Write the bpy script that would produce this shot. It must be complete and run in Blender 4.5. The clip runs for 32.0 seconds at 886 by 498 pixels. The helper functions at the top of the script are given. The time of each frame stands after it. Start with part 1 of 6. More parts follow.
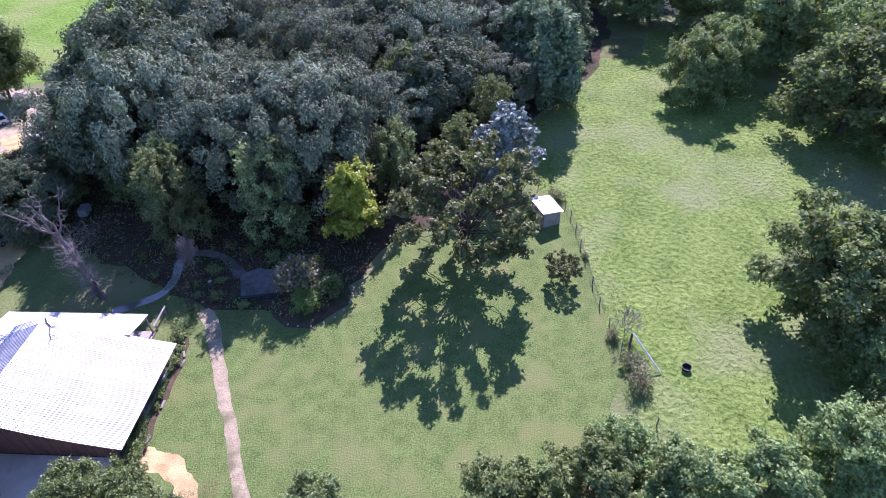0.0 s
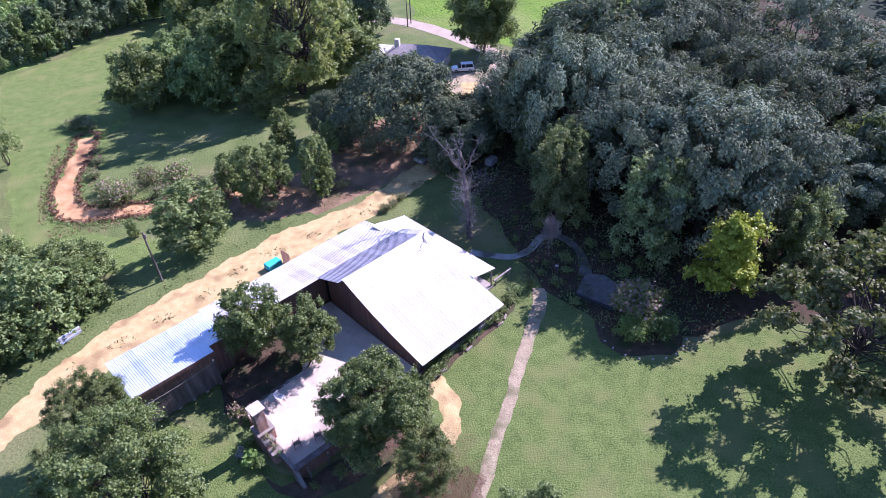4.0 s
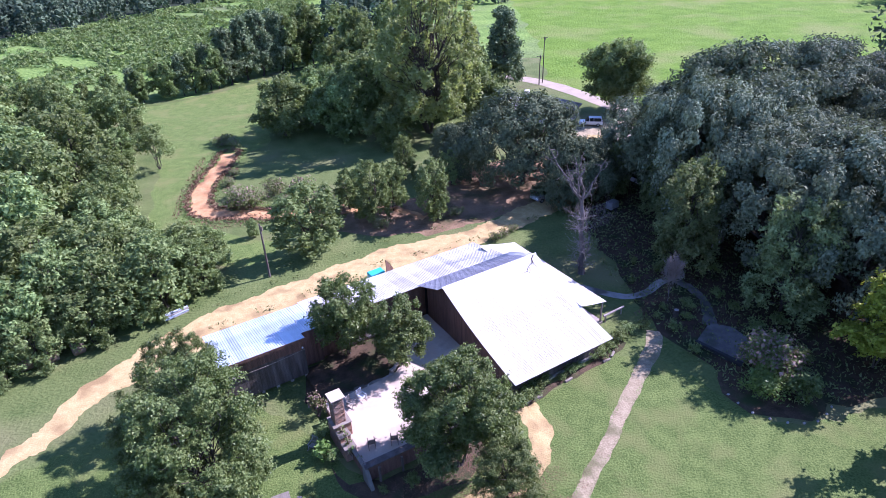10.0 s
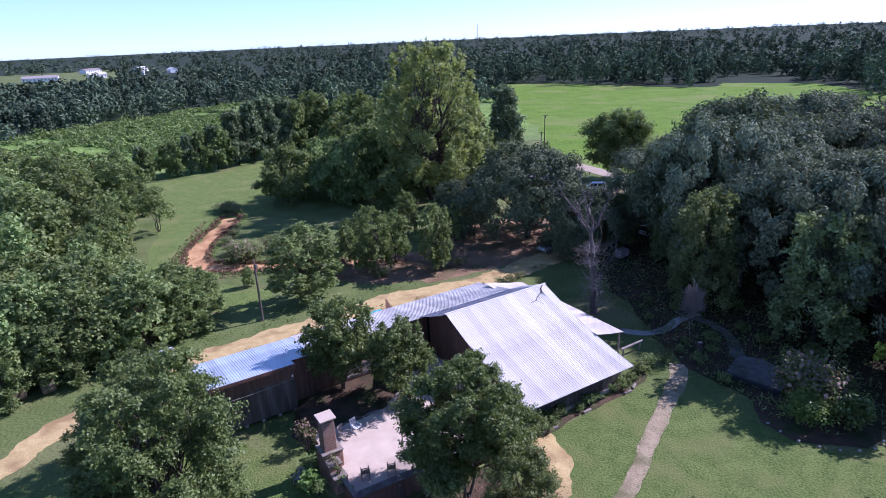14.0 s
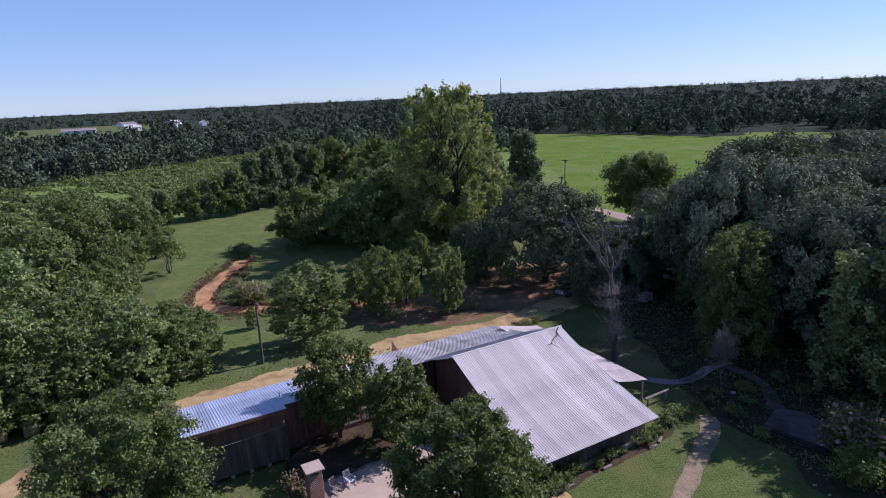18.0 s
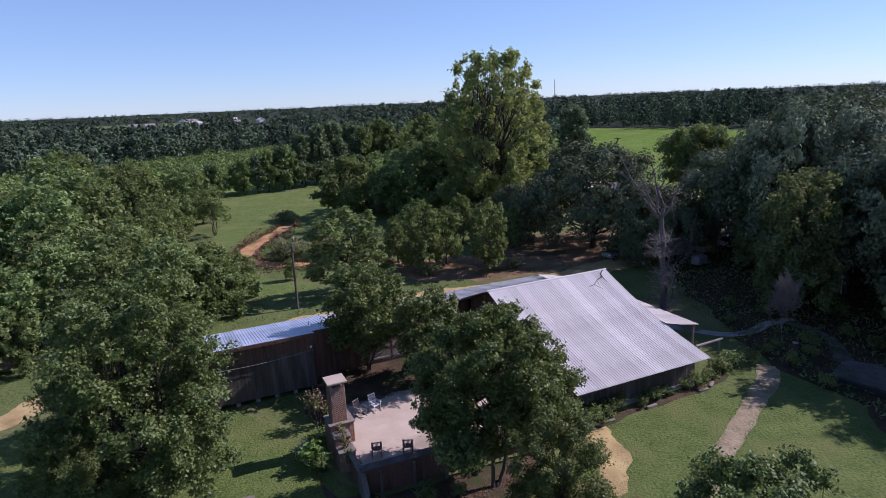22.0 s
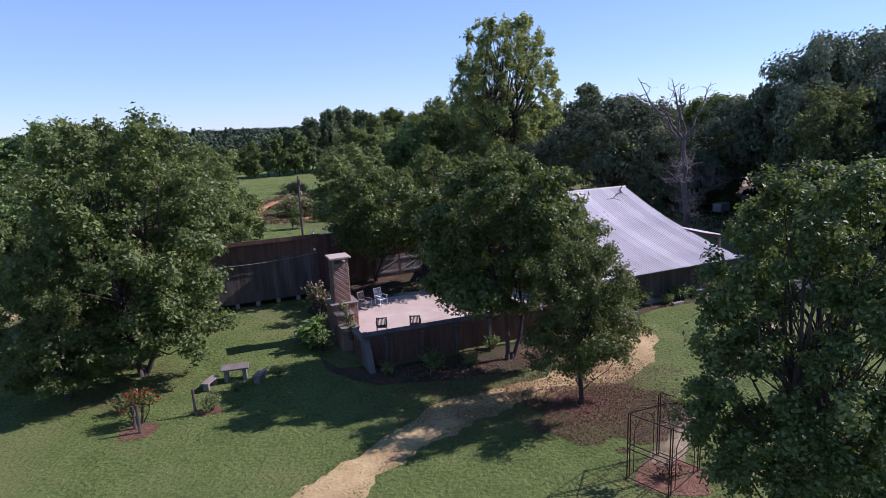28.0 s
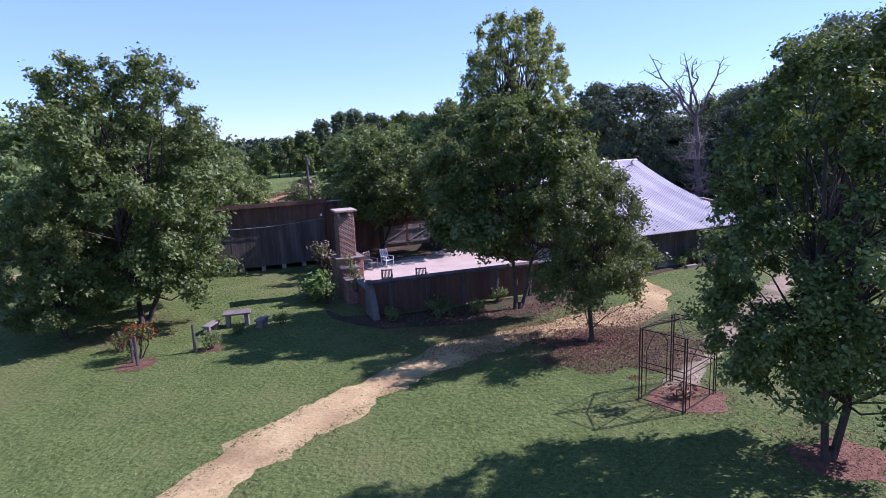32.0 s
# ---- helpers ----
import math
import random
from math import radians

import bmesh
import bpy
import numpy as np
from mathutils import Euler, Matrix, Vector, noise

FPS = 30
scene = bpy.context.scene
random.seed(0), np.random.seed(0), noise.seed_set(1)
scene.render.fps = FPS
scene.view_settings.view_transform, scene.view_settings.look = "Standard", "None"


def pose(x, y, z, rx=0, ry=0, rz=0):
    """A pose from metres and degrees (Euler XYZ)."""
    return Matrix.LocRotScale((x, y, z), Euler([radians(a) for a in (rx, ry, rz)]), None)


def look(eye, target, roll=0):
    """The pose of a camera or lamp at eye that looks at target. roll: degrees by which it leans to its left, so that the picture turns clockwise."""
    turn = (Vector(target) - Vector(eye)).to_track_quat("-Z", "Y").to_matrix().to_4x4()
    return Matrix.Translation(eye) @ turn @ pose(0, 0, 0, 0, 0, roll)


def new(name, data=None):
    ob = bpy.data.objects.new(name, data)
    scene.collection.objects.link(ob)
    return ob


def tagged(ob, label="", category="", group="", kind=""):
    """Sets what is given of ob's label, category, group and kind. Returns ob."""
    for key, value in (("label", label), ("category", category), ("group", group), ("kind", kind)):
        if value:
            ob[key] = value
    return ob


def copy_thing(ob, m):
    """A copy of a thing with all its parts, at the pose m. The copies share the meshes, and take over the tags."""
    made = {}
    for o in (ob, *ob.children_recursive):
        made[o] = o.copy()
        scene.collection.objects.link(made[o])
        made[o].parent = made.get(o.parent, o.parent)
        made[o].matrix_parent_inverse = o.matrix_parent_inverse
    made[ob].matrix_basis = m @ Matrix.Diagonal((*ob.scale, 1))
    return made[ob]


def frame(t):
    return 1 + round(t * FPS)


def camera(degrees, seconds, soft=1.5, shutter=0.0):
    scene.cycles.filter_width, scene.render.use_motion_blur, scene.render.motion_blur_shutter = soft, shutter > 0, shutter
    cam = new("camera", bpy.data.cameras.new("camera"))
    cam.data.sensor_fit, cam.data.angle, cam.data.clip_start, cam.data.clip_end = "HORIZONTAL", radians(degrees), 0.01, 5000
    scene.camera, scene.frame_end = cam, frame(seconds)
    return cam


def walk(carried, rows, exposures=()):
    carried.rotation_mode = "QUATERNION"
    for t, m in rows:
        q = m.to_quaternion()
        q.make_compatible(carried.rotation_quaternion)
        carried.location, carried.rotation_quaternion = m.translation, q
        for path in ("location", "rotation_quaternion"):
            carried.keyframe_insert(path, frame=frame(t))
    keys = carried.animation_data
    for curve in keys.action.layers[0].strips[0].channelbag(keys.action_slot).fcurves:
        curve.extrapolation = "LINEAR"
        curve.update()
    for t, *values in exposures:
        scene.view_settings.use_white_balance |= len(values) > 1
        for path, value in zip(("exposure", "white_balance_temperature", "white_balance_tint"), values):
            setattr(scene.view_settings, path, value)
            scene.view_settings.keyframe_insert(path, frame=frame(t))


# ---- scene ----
cam = camera(72.3, 32.0, soft=0.2)
# seconds, eye x y z, heading (clockwise from +y), pitch, roll
PATH = [
    (0, 3.23, -40.19, 50.35, 61.86, -40.58, -3.44),
    (0.5, 3.47, -40.01, 50.23, 55.44, -40.30, -3.29),
    (1, 3.67, -39.83, 50.01, 49.25, -39.94, -3.17),
    (1.5, 3.93, -39.49, 49.82, 43.35, -39.78, -2.62),
    (2, 3.96, -39.24, 49.57, 37.78, -39.36, -2.29),
    (2.5, 3.97, -39.04, 49.35, 32.54, -38.69, -2.03),
    (3, 3.99, -38.91, 49.23, 27.96, -38.22, -1.94),
    (3.5, 4.02, -38.85, 49.18, 24.01, -37.86, -2.09),
    (4, 4.04, -38.80, 49.17, 20.75, -37.68, -2.58),
    (4.5, 4.03, -38.74, 49.09, 18.29, -37.43, -3.18),
    (6.5, 3.72, -38.76, 47.09, 13.79, -34.01, -2.68),
    (7, 3.76, -38.96, 46.43, 12.31, -32.92, -2.48),
    (7.5, 3.80, -39.18, 45.77, 11.01, -31.94, -2.03),
    (8, 3.82, -39.38, 45.09, 9.96, -31.24, -2.02),
    (8.5, 3.79, -39.56, 44.35, 9.13, -30.84, -2.11),
    (9, 3.73, -39.73, 43.51, 8.85, -30.52, -2.19),
    (9.5, 3.67, -39.88, 42.51, 8.85, -30.13, -2.22),
    (10, 3.59, -40.09, 41.43, 8.87, -29.68, -2.16),
    (10.5, 3.50, -40.30, 40.30, 8.87, -28.97, -2.29),
    (11, 3.42, -40.50, 39.10, 8.88, -27.97, -2.30),
    (11.5, 3.35, -40.63, 37.87, 8.88, -26.72, -2.32),
    (12, 3.32, -40.68, 36.63, 8.86, -25.27, -2.38),
    (12.5, 3.30, -40.67, 35.38, 8.87, -23.79, -2.43),
    (13, 3.30, -40.58, 34.17, 8.88, -22.32, -2.47),
    (13.5, 3.32, -40.46, 33.09, 8.87, -20.91, -2.52),
    (14, 3.37, -40.31, 32.10, 8.85, -19.49, -2.54),
    (14.5, 3.44, -40.10, 31.23, 8.79, -18.14, -2.64),
    (16.5, 4.22, -38.38, 30.61, 7.71, -15.43, -2.43),
    (17, 4.60, -38.02, 30.42, 7.33, -15.05, -2.61),
    (17.5, 4.97, -37.72, 30.09, 6.93, -14.72, -2.71),
    (18, 5.28, -37.45, 29.62, 6.75, -14.57, -2.73),
    (18.5, 5.47, -37.27, 28.98, 6.44, -14.44, -2.58),
    (19, 5.57, -37.14, 28.20, 5.61, -14.35, -2.49),
    (19.5, 5.67, -37.05, 27.38, 4.70, -14.36, -2.37),
    (20, 5.81, -37.00, 26.55, 3.86, -14.35, -2.39),
    (20.5, 5.94, -36.97, 25.65, 3.12, -14.31, -2.39),
    (21, 6.04, -36.91, 24.68, 2.59, -14.17, -2.43),
    (21.5, 6.13, -36.83, 23.70, 2.18, -14.10, -2.59),
    (22, 6.21, -36.73, 22.70, 1.96, -13.99, -2.50),
    (22.5, 6.23, -36.63, 21.71, 1.89, -13.78, -2.48),
    (23, 6.17, -36.54, 20.67, 1.91, -13.33, -2.42),
    (23.5, 6.12, -36.45, 19.74, 1.93, -12.85, -2.37),
    (24, 6.08, -36.38, 18.93, 1.90, -12.48, -2.37),
    (24.5, 6.07, -36.30, 18.16, 1.89, -12.34, -2.33),
    (25, 6.07, -36.25, 17.41, 1.85, -12.28, -2.32),
    (25.5, 6.04, -36.19, 16.67, 1.78, -12.26, -2.30),
    (27.5, 5.91, -36.44, 13.76, 1.14, -12.06, -2.48),
    (28, 5.86, -36.38, 13.06, 0.96, -12.06, -2.42),
    (28.5, 5.77, -36.34, 12.43, 0.92, -12.13, -2.42),
    (29, 5.73, -36.36, 11.79, 0.82, -12.16, -2.32),
    (29.5, 5.74, -36.37, 11.13, 0.68, -12.11, -2.30),
    (30, 5.75, -36.32, 10.46, 0.46, -12.01, -2.18),
    (30.5, 5.82, -36.33, 9.88, 0.27, -12.08, -2.21),
    (31, 5.88, -36.35, 9.45, 0.07, -12.01, -2.25),
    (31.5, 5.91, -36.37, 9.30, 0.03, -11.26, -2.37),
    (32, 5.94, -36.43, 9.29, -0.03, -10.57, -2.31),
]


def aim(x, y, z, heading, pitch, roll):
    h, p = radians(heading), radians(pitch)
    way = Vector((math.sin(h) * math.cos(p), math.cos(h) * math.cos(p), math.sin(p)))
    return look((x, y, z), Vector((x, y, z)) + way, roll)


walk(cam, [(r[0], aim(*r[1:])) for r in PATH],
     exposures=[(0.0, 1.46, 5480, 49), (4, 1.3, 5500, 47), (9, 1.34, 5400, 45), (11, 1.34, 5350, 44.5), (13, 1.22, 5300, 44), (14.5, 0.42, 5520, 41), (17, 0.0, 5800, 40.0), (19, 0.0, 5850, 39.0), (25, 0.2, 5920, 38.0), (28, 0.31, 5820, 41), (30, 0.48, 5690, 44), (32, 0.67, 5480, 49)])

# ---- world and sun ----
SUN_EL, SUN_X, SUN_Y = 39.0, 0.966, 0.26
world = bpy.data.worlds.new("world")
scene.world = world
world.use_nodes = True
wn = world.node_tree.nodes
wn.clear()
sky = wn.new("ShaderNodeTexSky")
sky.sky_type = "NISHITA"
sky.sun_disc = False
sky.sun_elevation = radians(SUN_EL)
sky.sun_rotation = math.atan2(SUN_X, SUN_Y)
sky.altitude = 1800
sky.air_density, sky.dust_density, sky.ozone_density = 1.0, 0.0, 1.0
bgn = wn.new("ShaderNodeBackground")
bgn.inputs["Strength"].default_value = 0.1
outn = wn.new("ShaderNodeOutputWorld")
tint = wn.new("ShaderNodeMix")
tint.data_type, tint.blend_type = "RGBA", "MULTIPLY"
tint.inputs["Factor"].default_value = 1.0
tint.inputs["B"].default_value = (0.77, 0.96, 1.12, 1)
world.node_tree.links.new(sky.outputs[0], tint.inputs["A"])
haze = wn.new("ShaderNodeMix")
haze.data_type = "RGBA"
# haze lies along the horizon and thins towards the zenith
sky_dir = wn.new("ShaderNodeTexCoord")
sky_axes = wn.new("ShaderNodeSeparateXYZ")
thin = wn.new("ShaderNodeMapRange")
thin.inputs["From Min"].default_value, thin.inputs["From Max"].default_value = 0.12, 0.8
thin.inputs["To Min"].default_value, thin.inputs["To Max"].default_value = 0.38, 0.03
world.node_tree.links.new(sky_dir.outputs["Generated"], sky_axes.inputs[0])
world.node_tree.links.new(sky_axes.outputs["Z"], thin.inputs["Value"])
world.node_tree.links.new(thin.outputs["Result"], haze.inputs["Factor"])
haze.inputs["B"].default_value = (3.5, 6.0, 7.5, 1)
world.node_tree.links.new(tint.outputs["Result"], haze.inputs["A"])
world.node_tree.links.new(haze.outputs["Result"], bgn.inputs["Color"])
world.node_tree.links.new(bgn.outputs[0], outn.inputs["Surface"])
sun = new("sun", bpy.data.lights.new("sun", "SUN"))
sun.data.energy, sun.data.angle, sun.data.color = 5.0, radians(0.53), (1.0, 0.95, 0.87)
ce = math.cos(radians(SUN_EL))
sun.matrix_world = look((SUN_X * ce * 200, SUN_Y * ce * 200, math.sin(radians(SUN_EL)) * 200), (0, 0, 0))


# ---- materials ----
def mat(name, c1, c2, scale=1.0, rough=0.8, bump=0.3, bump_scale=None, metal=0.0, spread=0.25, c3=None, spec=0.5, stretch=(1, 1, 1), fine=0.5, relief=0.05):
    """Two colours mixed by coarse and fine noise, a stain colour, a fine relief, and a slight change from piece to piece."""
    m = bpy.data.materials.new(name)
    m.use_nodes = True
    t = m.node_tree
    n, l = t.nodes, t.links
    bs = n["Principled BSDF"]
    tc = n.new("ShaderNodeTexCoord")
    mp = n.new("ShaderNodeMapping")
    mp.inputs["Scale"].default_value = stretch
    l.new(tc.outputs["Object"], mp.inputs["Vector"])
    na, nb = n.new("ShaderNodeTexNoise"), n.new("ShaderNodeTexNoise")
    na.inputs["Scale"].default_value, na.inputs["Detail"].default_value = scale, 5
    nb.inputs["Scale"].default_value, nb.inputs["Detail"].default_value = (bump_scale or scale * 9), 4
    l.new(mp.outputs[0], na.inputs["Vector"])
    l.new(mp.outputs[0], nb.inputs["Vector"])
    ad = n.new("ShaderNodeMath")
    ad.operation = "MULTIPLY_ADD"
    l.new(nb.outputs["Fac"], ad.inputs[0])
    ad.inputs[1].default_value = fine
    l.new(na.outputs["Fac"], ad.inputs[2])
    rp = n.new("ShaderNodeMapRange")
    rp.inputs["From Min"].default_value, rp.inputs["From Max"].default_value = 0.5 + fine / 2 - spread, 0.5 + fine / 2 + spread
    l.new(ad.outputs[0], rp.inputs["Value"])
    mx = n.new("ShaderNodeMix")
    mx.data_type = "RGBA"
    mx.inputs["A"].default_value, mx.inputs["B"].default_value = (*c1, 1), (*c2, 1)
    l.new(rp.outputs[0], mx.inputs["Factor"])
    col = mx.outputs["Result"]
    if c3:
        nc = n.new("ShaderNodeTexNoise")
        nc.inputs["Scale"].default_value, nc.inputs["Detail"].default_value = scale * 0.31, 6
        l.new(mp.outputs[0], nc.inputs["Vector"])
        rc = n.new("ShaderNodeMapRange")
        rc.inputs["From Min"].default_value, rc.inputs["From Max"].default_value = 0.5, 0.66
        l.new(nc.outputs["Fac"], rc.inputs["Value"])
        m3 = n.new("ShaderNodeMix")
        m3.data_type = "RGBA"
        l.new(rc.outputs[0], m3.inputs["Factor"])
        l.new(col, m3.inputs["A"])
        m3.inputs["B"].default_value = (*c3, 1)
        col = m3.outputs["Result"]
    oi = n.new("ShaderNodeObjectInfo")
    rv = n.new("ShaderNodeMapRange")
    rv.inputs["To Min"].default_value, rv.inputs["To Max"].default_value = 0.82, 1.16
    l.new(oi.outputs["Random"], rv.inputs["Value"])
    hs = n.new("ShaderNodeHueSaturation")
    l.new(col, hs.inputs["Color"])
    l.new(rv.outputs[0], hs.inputs["Value"])
    l.new(hs.outputs[0], bs.inputs["Base Color"])
    bs.inputs["Roughness"].default_value, bs.inputs["Metallic"].default_value = rough, metal
    bs.inputs["Specular IOR Level"].default_value = spec
    if bump:
        bp = n.new("ShaderNodeBump")
        bp.inputs["Strength"].default_value, bp.inputs["Distance"].default_value = bump, relief
        l.new(nb.outputs["Fac"], bp.inputs["Height"])
        l.new(bp.outputs[0], bs.inputs["Normal"])
    return m


def leaf_mat(name, c1, c2, back, trans=0.3, rough=0.45, spec=0.4, patchy=0.0, vary=(0.8, 1.2)):
    """Leaves: colour from leaf to leaf and from tree to tree, light through the blade."""
    m = bpy.data.materials.new(name)
    m.use_nodes = True
    t = m.node_tree
    n, l = t.nodes, t.links
    bs = n["Principled BSDF"]
    ge, oi = n.new("ShaderNodeNewGeometry"), n.new("ShaderNodeObjectInfo")
    mx = n.new("ShaderNodeMix")
    mx.data_type = "RGBA"
    mx.inputs["A"].default_value, mx.inputs["B"].default_value = (*c1, 1), (*c2, 1)
    l.new(ge.outputs["Random Per Island"], mx.inputs["Factor"])
    rv = n.new("ShaderNodeMapRange")
    rv.inputs["To Min"].default_value, rv.inputs["To Max"].default_value = vary
    l.new(oi.outputs["Random"], rv.inputs["Value"])
    rh = n.new("ShaderNodeMapRange")
    rh.inputs["To Min"].default_value, rh.inputs["To Max"].default_value = 0.485, 0.512
    l.new(oi.outputs["Random"], rh.inputs["Value"])
    hs = n.new("ShaderNodeHueSaturation")
    l.new(mx.outputs["Result"], hs.inputs["Color"])
    shade = rv.outputs[0]
    if patchy:
        tc, nz, rz = n.new("ShaderNodeTexCoord"), n.new("ShaderNodeTexNoise"), n.new("ShaderNodeMapRange")
        nz.inputs["Scale"].default_value, nz.inputs["Detail"].default_value = patchy, 2
        l.new(tc.outputs["Object"], nz.inputs["Vector"])
        rz.inputs["From Min"].default_value, rz.inputs["From Max"].default_value = 0.32, 0.68
        rz.inputs["To Min"].default_value, rz.inputs["To Max"].default_value = 0.66, 1.40
        l.new(nz.outputs["Fac"], rz.inputs["Value"])
        pr = n.new("ShaderNodeMath")
        pr.operation = "MULTIPLY"
        l.new(shade, pr.inputs[0])
        l.new(rz.outputs[0], pr.inputs[1])
        shade = pr.outputs[0]
    l.new(shade, hs.inputs["Value"])
    l.new(rh.outputs[0], hs.inputs["Hue"])
    l.new(hs.outputs[0], bs.inputs["Base Color"])
    bs.inputs["Roughness"].default_value = rough
    bs.inputs["Specular IOR Level"].default_value = spec
    tr = n.new("ShaderNodeBsdfTranslucent")
    tr.inputs["Color"].default_value = (*back, 1)
    ms = n.new("ShaderNodeMixShader")
    ms.inputs["Fac"].default_value = trans
    l.new(bs.outputs[0], ms.inputs[1])
    l.new(tr.outputs[0], ms.inputs[2])
    l.new(ms.outputs[0], n["Material Output"].inputs["Surface"])
    return m


M_GRASS = mat("meadow_grass", (0.058, 0.090, 0.024), (0.135, 0.162, 0.056), 0.22, 0.9, 0.9, 3.0, c3=(0.145, 0.145, 0.065), spec=0.1, fine=0.9, relief=0.15, spread=0.34)
M_LAWN = mat("mown_lawn", (0.063, 0.100, 0.024), (0.142, 0.188, 0.054), 0.7, 0.9, 1.0, 5.5, c3=(0.142, 0.162, 0.054), spec=0.1, fine=1.9, relief=0.11, spread=0.36)
M_PASTURE = mat("bright_pasture", (0.074, 0.142, 0.018), (0.160, 0.256, 0.040), 0.14, 0.9, 1.0, 1.3, c3=(0.172, 0.214, 0.060), spec=0.05, fine=1.3, relief=0.4, spread=0.36)
M_PASTURE_E = mat("rough_pasture", (0.068, 0.110, 0.021), (0.152, 0.206, 0.050), 0.2, 0.9, 1.0, 1.6, c3=(0.150, 0.176, 0.070), spec=0.08, fine=1.4, relief=0.35, spread=0.34)
M_LITTER = mat("leaf_litter", (0.040, 0.032, 0.020), (0.105, 0.070, 0.046), 0.9, 0.95, 0.9, 7.0, c3=(0.036, 0.052, 0.020), spec=0.1)
M_MULCH = mat("red_mulch", (0.120, 0.062, 0.038), (0.240, 0.130, 0.085), 2.5, 0.95, 0.8, 14.0, spec=0.1)
M_SAND = mat("sandy_drive", (0.370, 0.268, 0.112), (0.580, 0.455, 0.220), 1.1, 0.95, 0.8, 7.0, c3=(0.310, 0.215, 0.100), spec=0.1, fine=0.8, spread=0.35)
M_DIRT = mat("reddish_brown_dirt", (0.120, 0.076, 0.044), (0.270, 0.180, 0.108), 0.5, 0.95, 0.9, 5.0, c3=(0.060, 0.062, 0.028), spec=0.1, fine=1.2, spread=0.35)
M_CLAY = mat("orange_clay", (0.310, 0.160, 0.068), (0.500, 0.310, 0.155), 0.6, 0.95, 0.8, 4.0, c3=(0.170, 0.088, 0.045), spec=0.1)
M_GRAVEL = mat("pale_gravel", (0.225, 0.175, 0.105), (0.460, 0.385, 0.250), 1.2, 0.95, 0.9, 6.0, c3=(0.16, 0.15, 0.075), spec=0.1, fine=1.0, spread=0.36)
M_CONC = mat("pale_concrete", (0.370, 0.300, 0.230), (0.475, 0.395, 0.310), 0.8, 0.85, 0.15, 12.0, c3=(0.27, 0.22, 0.17))
M_OLDCONC = mat("weathered_concrete", (0.240, 0.222, 0.196), (0.360, 0.340, 0.305), 1.2, 0.9, 0.3, 14.0, c3=(0.10, 0.09, 0.07))
M_DARKCONC = mat("mossy_dark_concrete", (0.075, 0.070, 0.062), (0.150, 0.138, 0.124), 1.2, 0.9, 0.3, 14.0, c3=(0.05, 0.055, 0.035))
M_ROAD = mat("faded_asphalt", (0.340, 0.270, 0.195), (0.440, 0.360, 0.270), 0.4, 0.95, 0.3, 9.0)
M_TIN = mat("galvanised_roof_metal", (0.545, 0.520, 0.480), (0.655, 0.628, 0.588), 0.7, 0.5, 0.05, 6.0, metal=0.03, c3=(0.470, 0.445, 0.415))
M_TINDARK = mat("darker_grey_roof_metal", (0.250, 0.250, 0.275), (0.345, 0.340, 0.365), 0.7, 0.55, 0.05, 6.0, metal=0.1, c3=(0.22, 0.215, 0.23))
M_BRUSH = mat("rank_green_weeds", (0.084, 0.150, 0.034), (0.190, 0.280, 0.070), 0.09, 0.95, 1.0, 0.9, c3=(0.135, 0.170, 0.070), spec=0.05, fine=1.3, relief=0.5, spread=0.34)
M_TINBLUE = mat("bluish_roof_metal", (0.400, 0.470, 0.580), (0.520, 0.590, 0.690), 0.7, 0.42, 0.05, 6.0, metal=0.2, c3=(0.36, 0.42, 0.52))
M_WOOD = mat("weathered_barn_wood", (0.052, 0.041, 0.036), (0.118, 0.093, 0.080), 1.0, 0.85, 0.4, 9.0, c3=(0.145, 0.122, 0.110), stretch=(4, 4, 0.5))
M_WOODRED = mat("brown_barn_wood", (0.090, 0.045, 0.032), (0.170, 0.090, 0.062), 1.0, 0.85, 0.4, 9.0, stretch=(4, 4, 0.5))
M_CHAIR = mat("worn_brown_chair_wood", (0.150, 0.108, 0.078), (0.270, 0.205, 0.150), 2.0, 0.75, 0.3, 14.0, stretch=(1, 1, 0.4))
M_TIMBER = mat("greyed_timber", (0.200, 0.170, 0.145), (0.330, 0.290, 0.250), 2.0, 0.85, 0.3, 12.0)
M_BRICK = mat("red_brown_brick", (0.215, 0.115, 0.075), (0.350, 0.215, 0.150), 4.0, 0.9, 0.4, 18.0, c3=(0.28, 0.20, 0.16))
M_MORTAR = mat("mortar", (0.17, 0.13, 0.10), (0.26, 0.205, 0.165), 3.0, 0.95, 0.3, 20.0)
M_BARK = mat("bark", (0.045, 0.035, 0.028), (0.105, 0.086, 0.070), 2.0, 0.95, 0.9, 12.0, stretch=(1, 1, 0.35), spec=0.2)
M_DEADBARK = mat("bleached_dead_wood", (0.150, 0.125, 0.112), (0.290, 0.255, 0.232), 1.5, 0.9, 0.6, 9.0, stretch=(1, 1, 0.35))
M_SNAG = mat("grey_dead_wood", (0.070, 0.058, 0.054), (0.155, 0.134, 0.126), 1.5, 0.9, 0.6, 9.0, stretch=(1, 1, 0.35))
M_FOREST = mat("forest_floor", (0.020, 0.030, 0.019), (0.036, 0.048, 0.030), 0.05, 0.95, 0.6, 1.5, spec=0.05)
M_WHITE = mat("white_paint", (0.70, 0.70, 0.69), (0.82, 0.82, 0.81), 1.5, 0.5, 0.05)
M_IRON = mat("rusty_black_iron", (0.018, 0.015, 0.013), (0.060, 0.034, 0.022), 5.0, 0.6, 0.2, metal=0.5)
M_DARK = mat("dark_opening", (0.010, 0.010, 0.011), (0.020, 0.018, 0.018), 2.0, 0.8, 0.0)
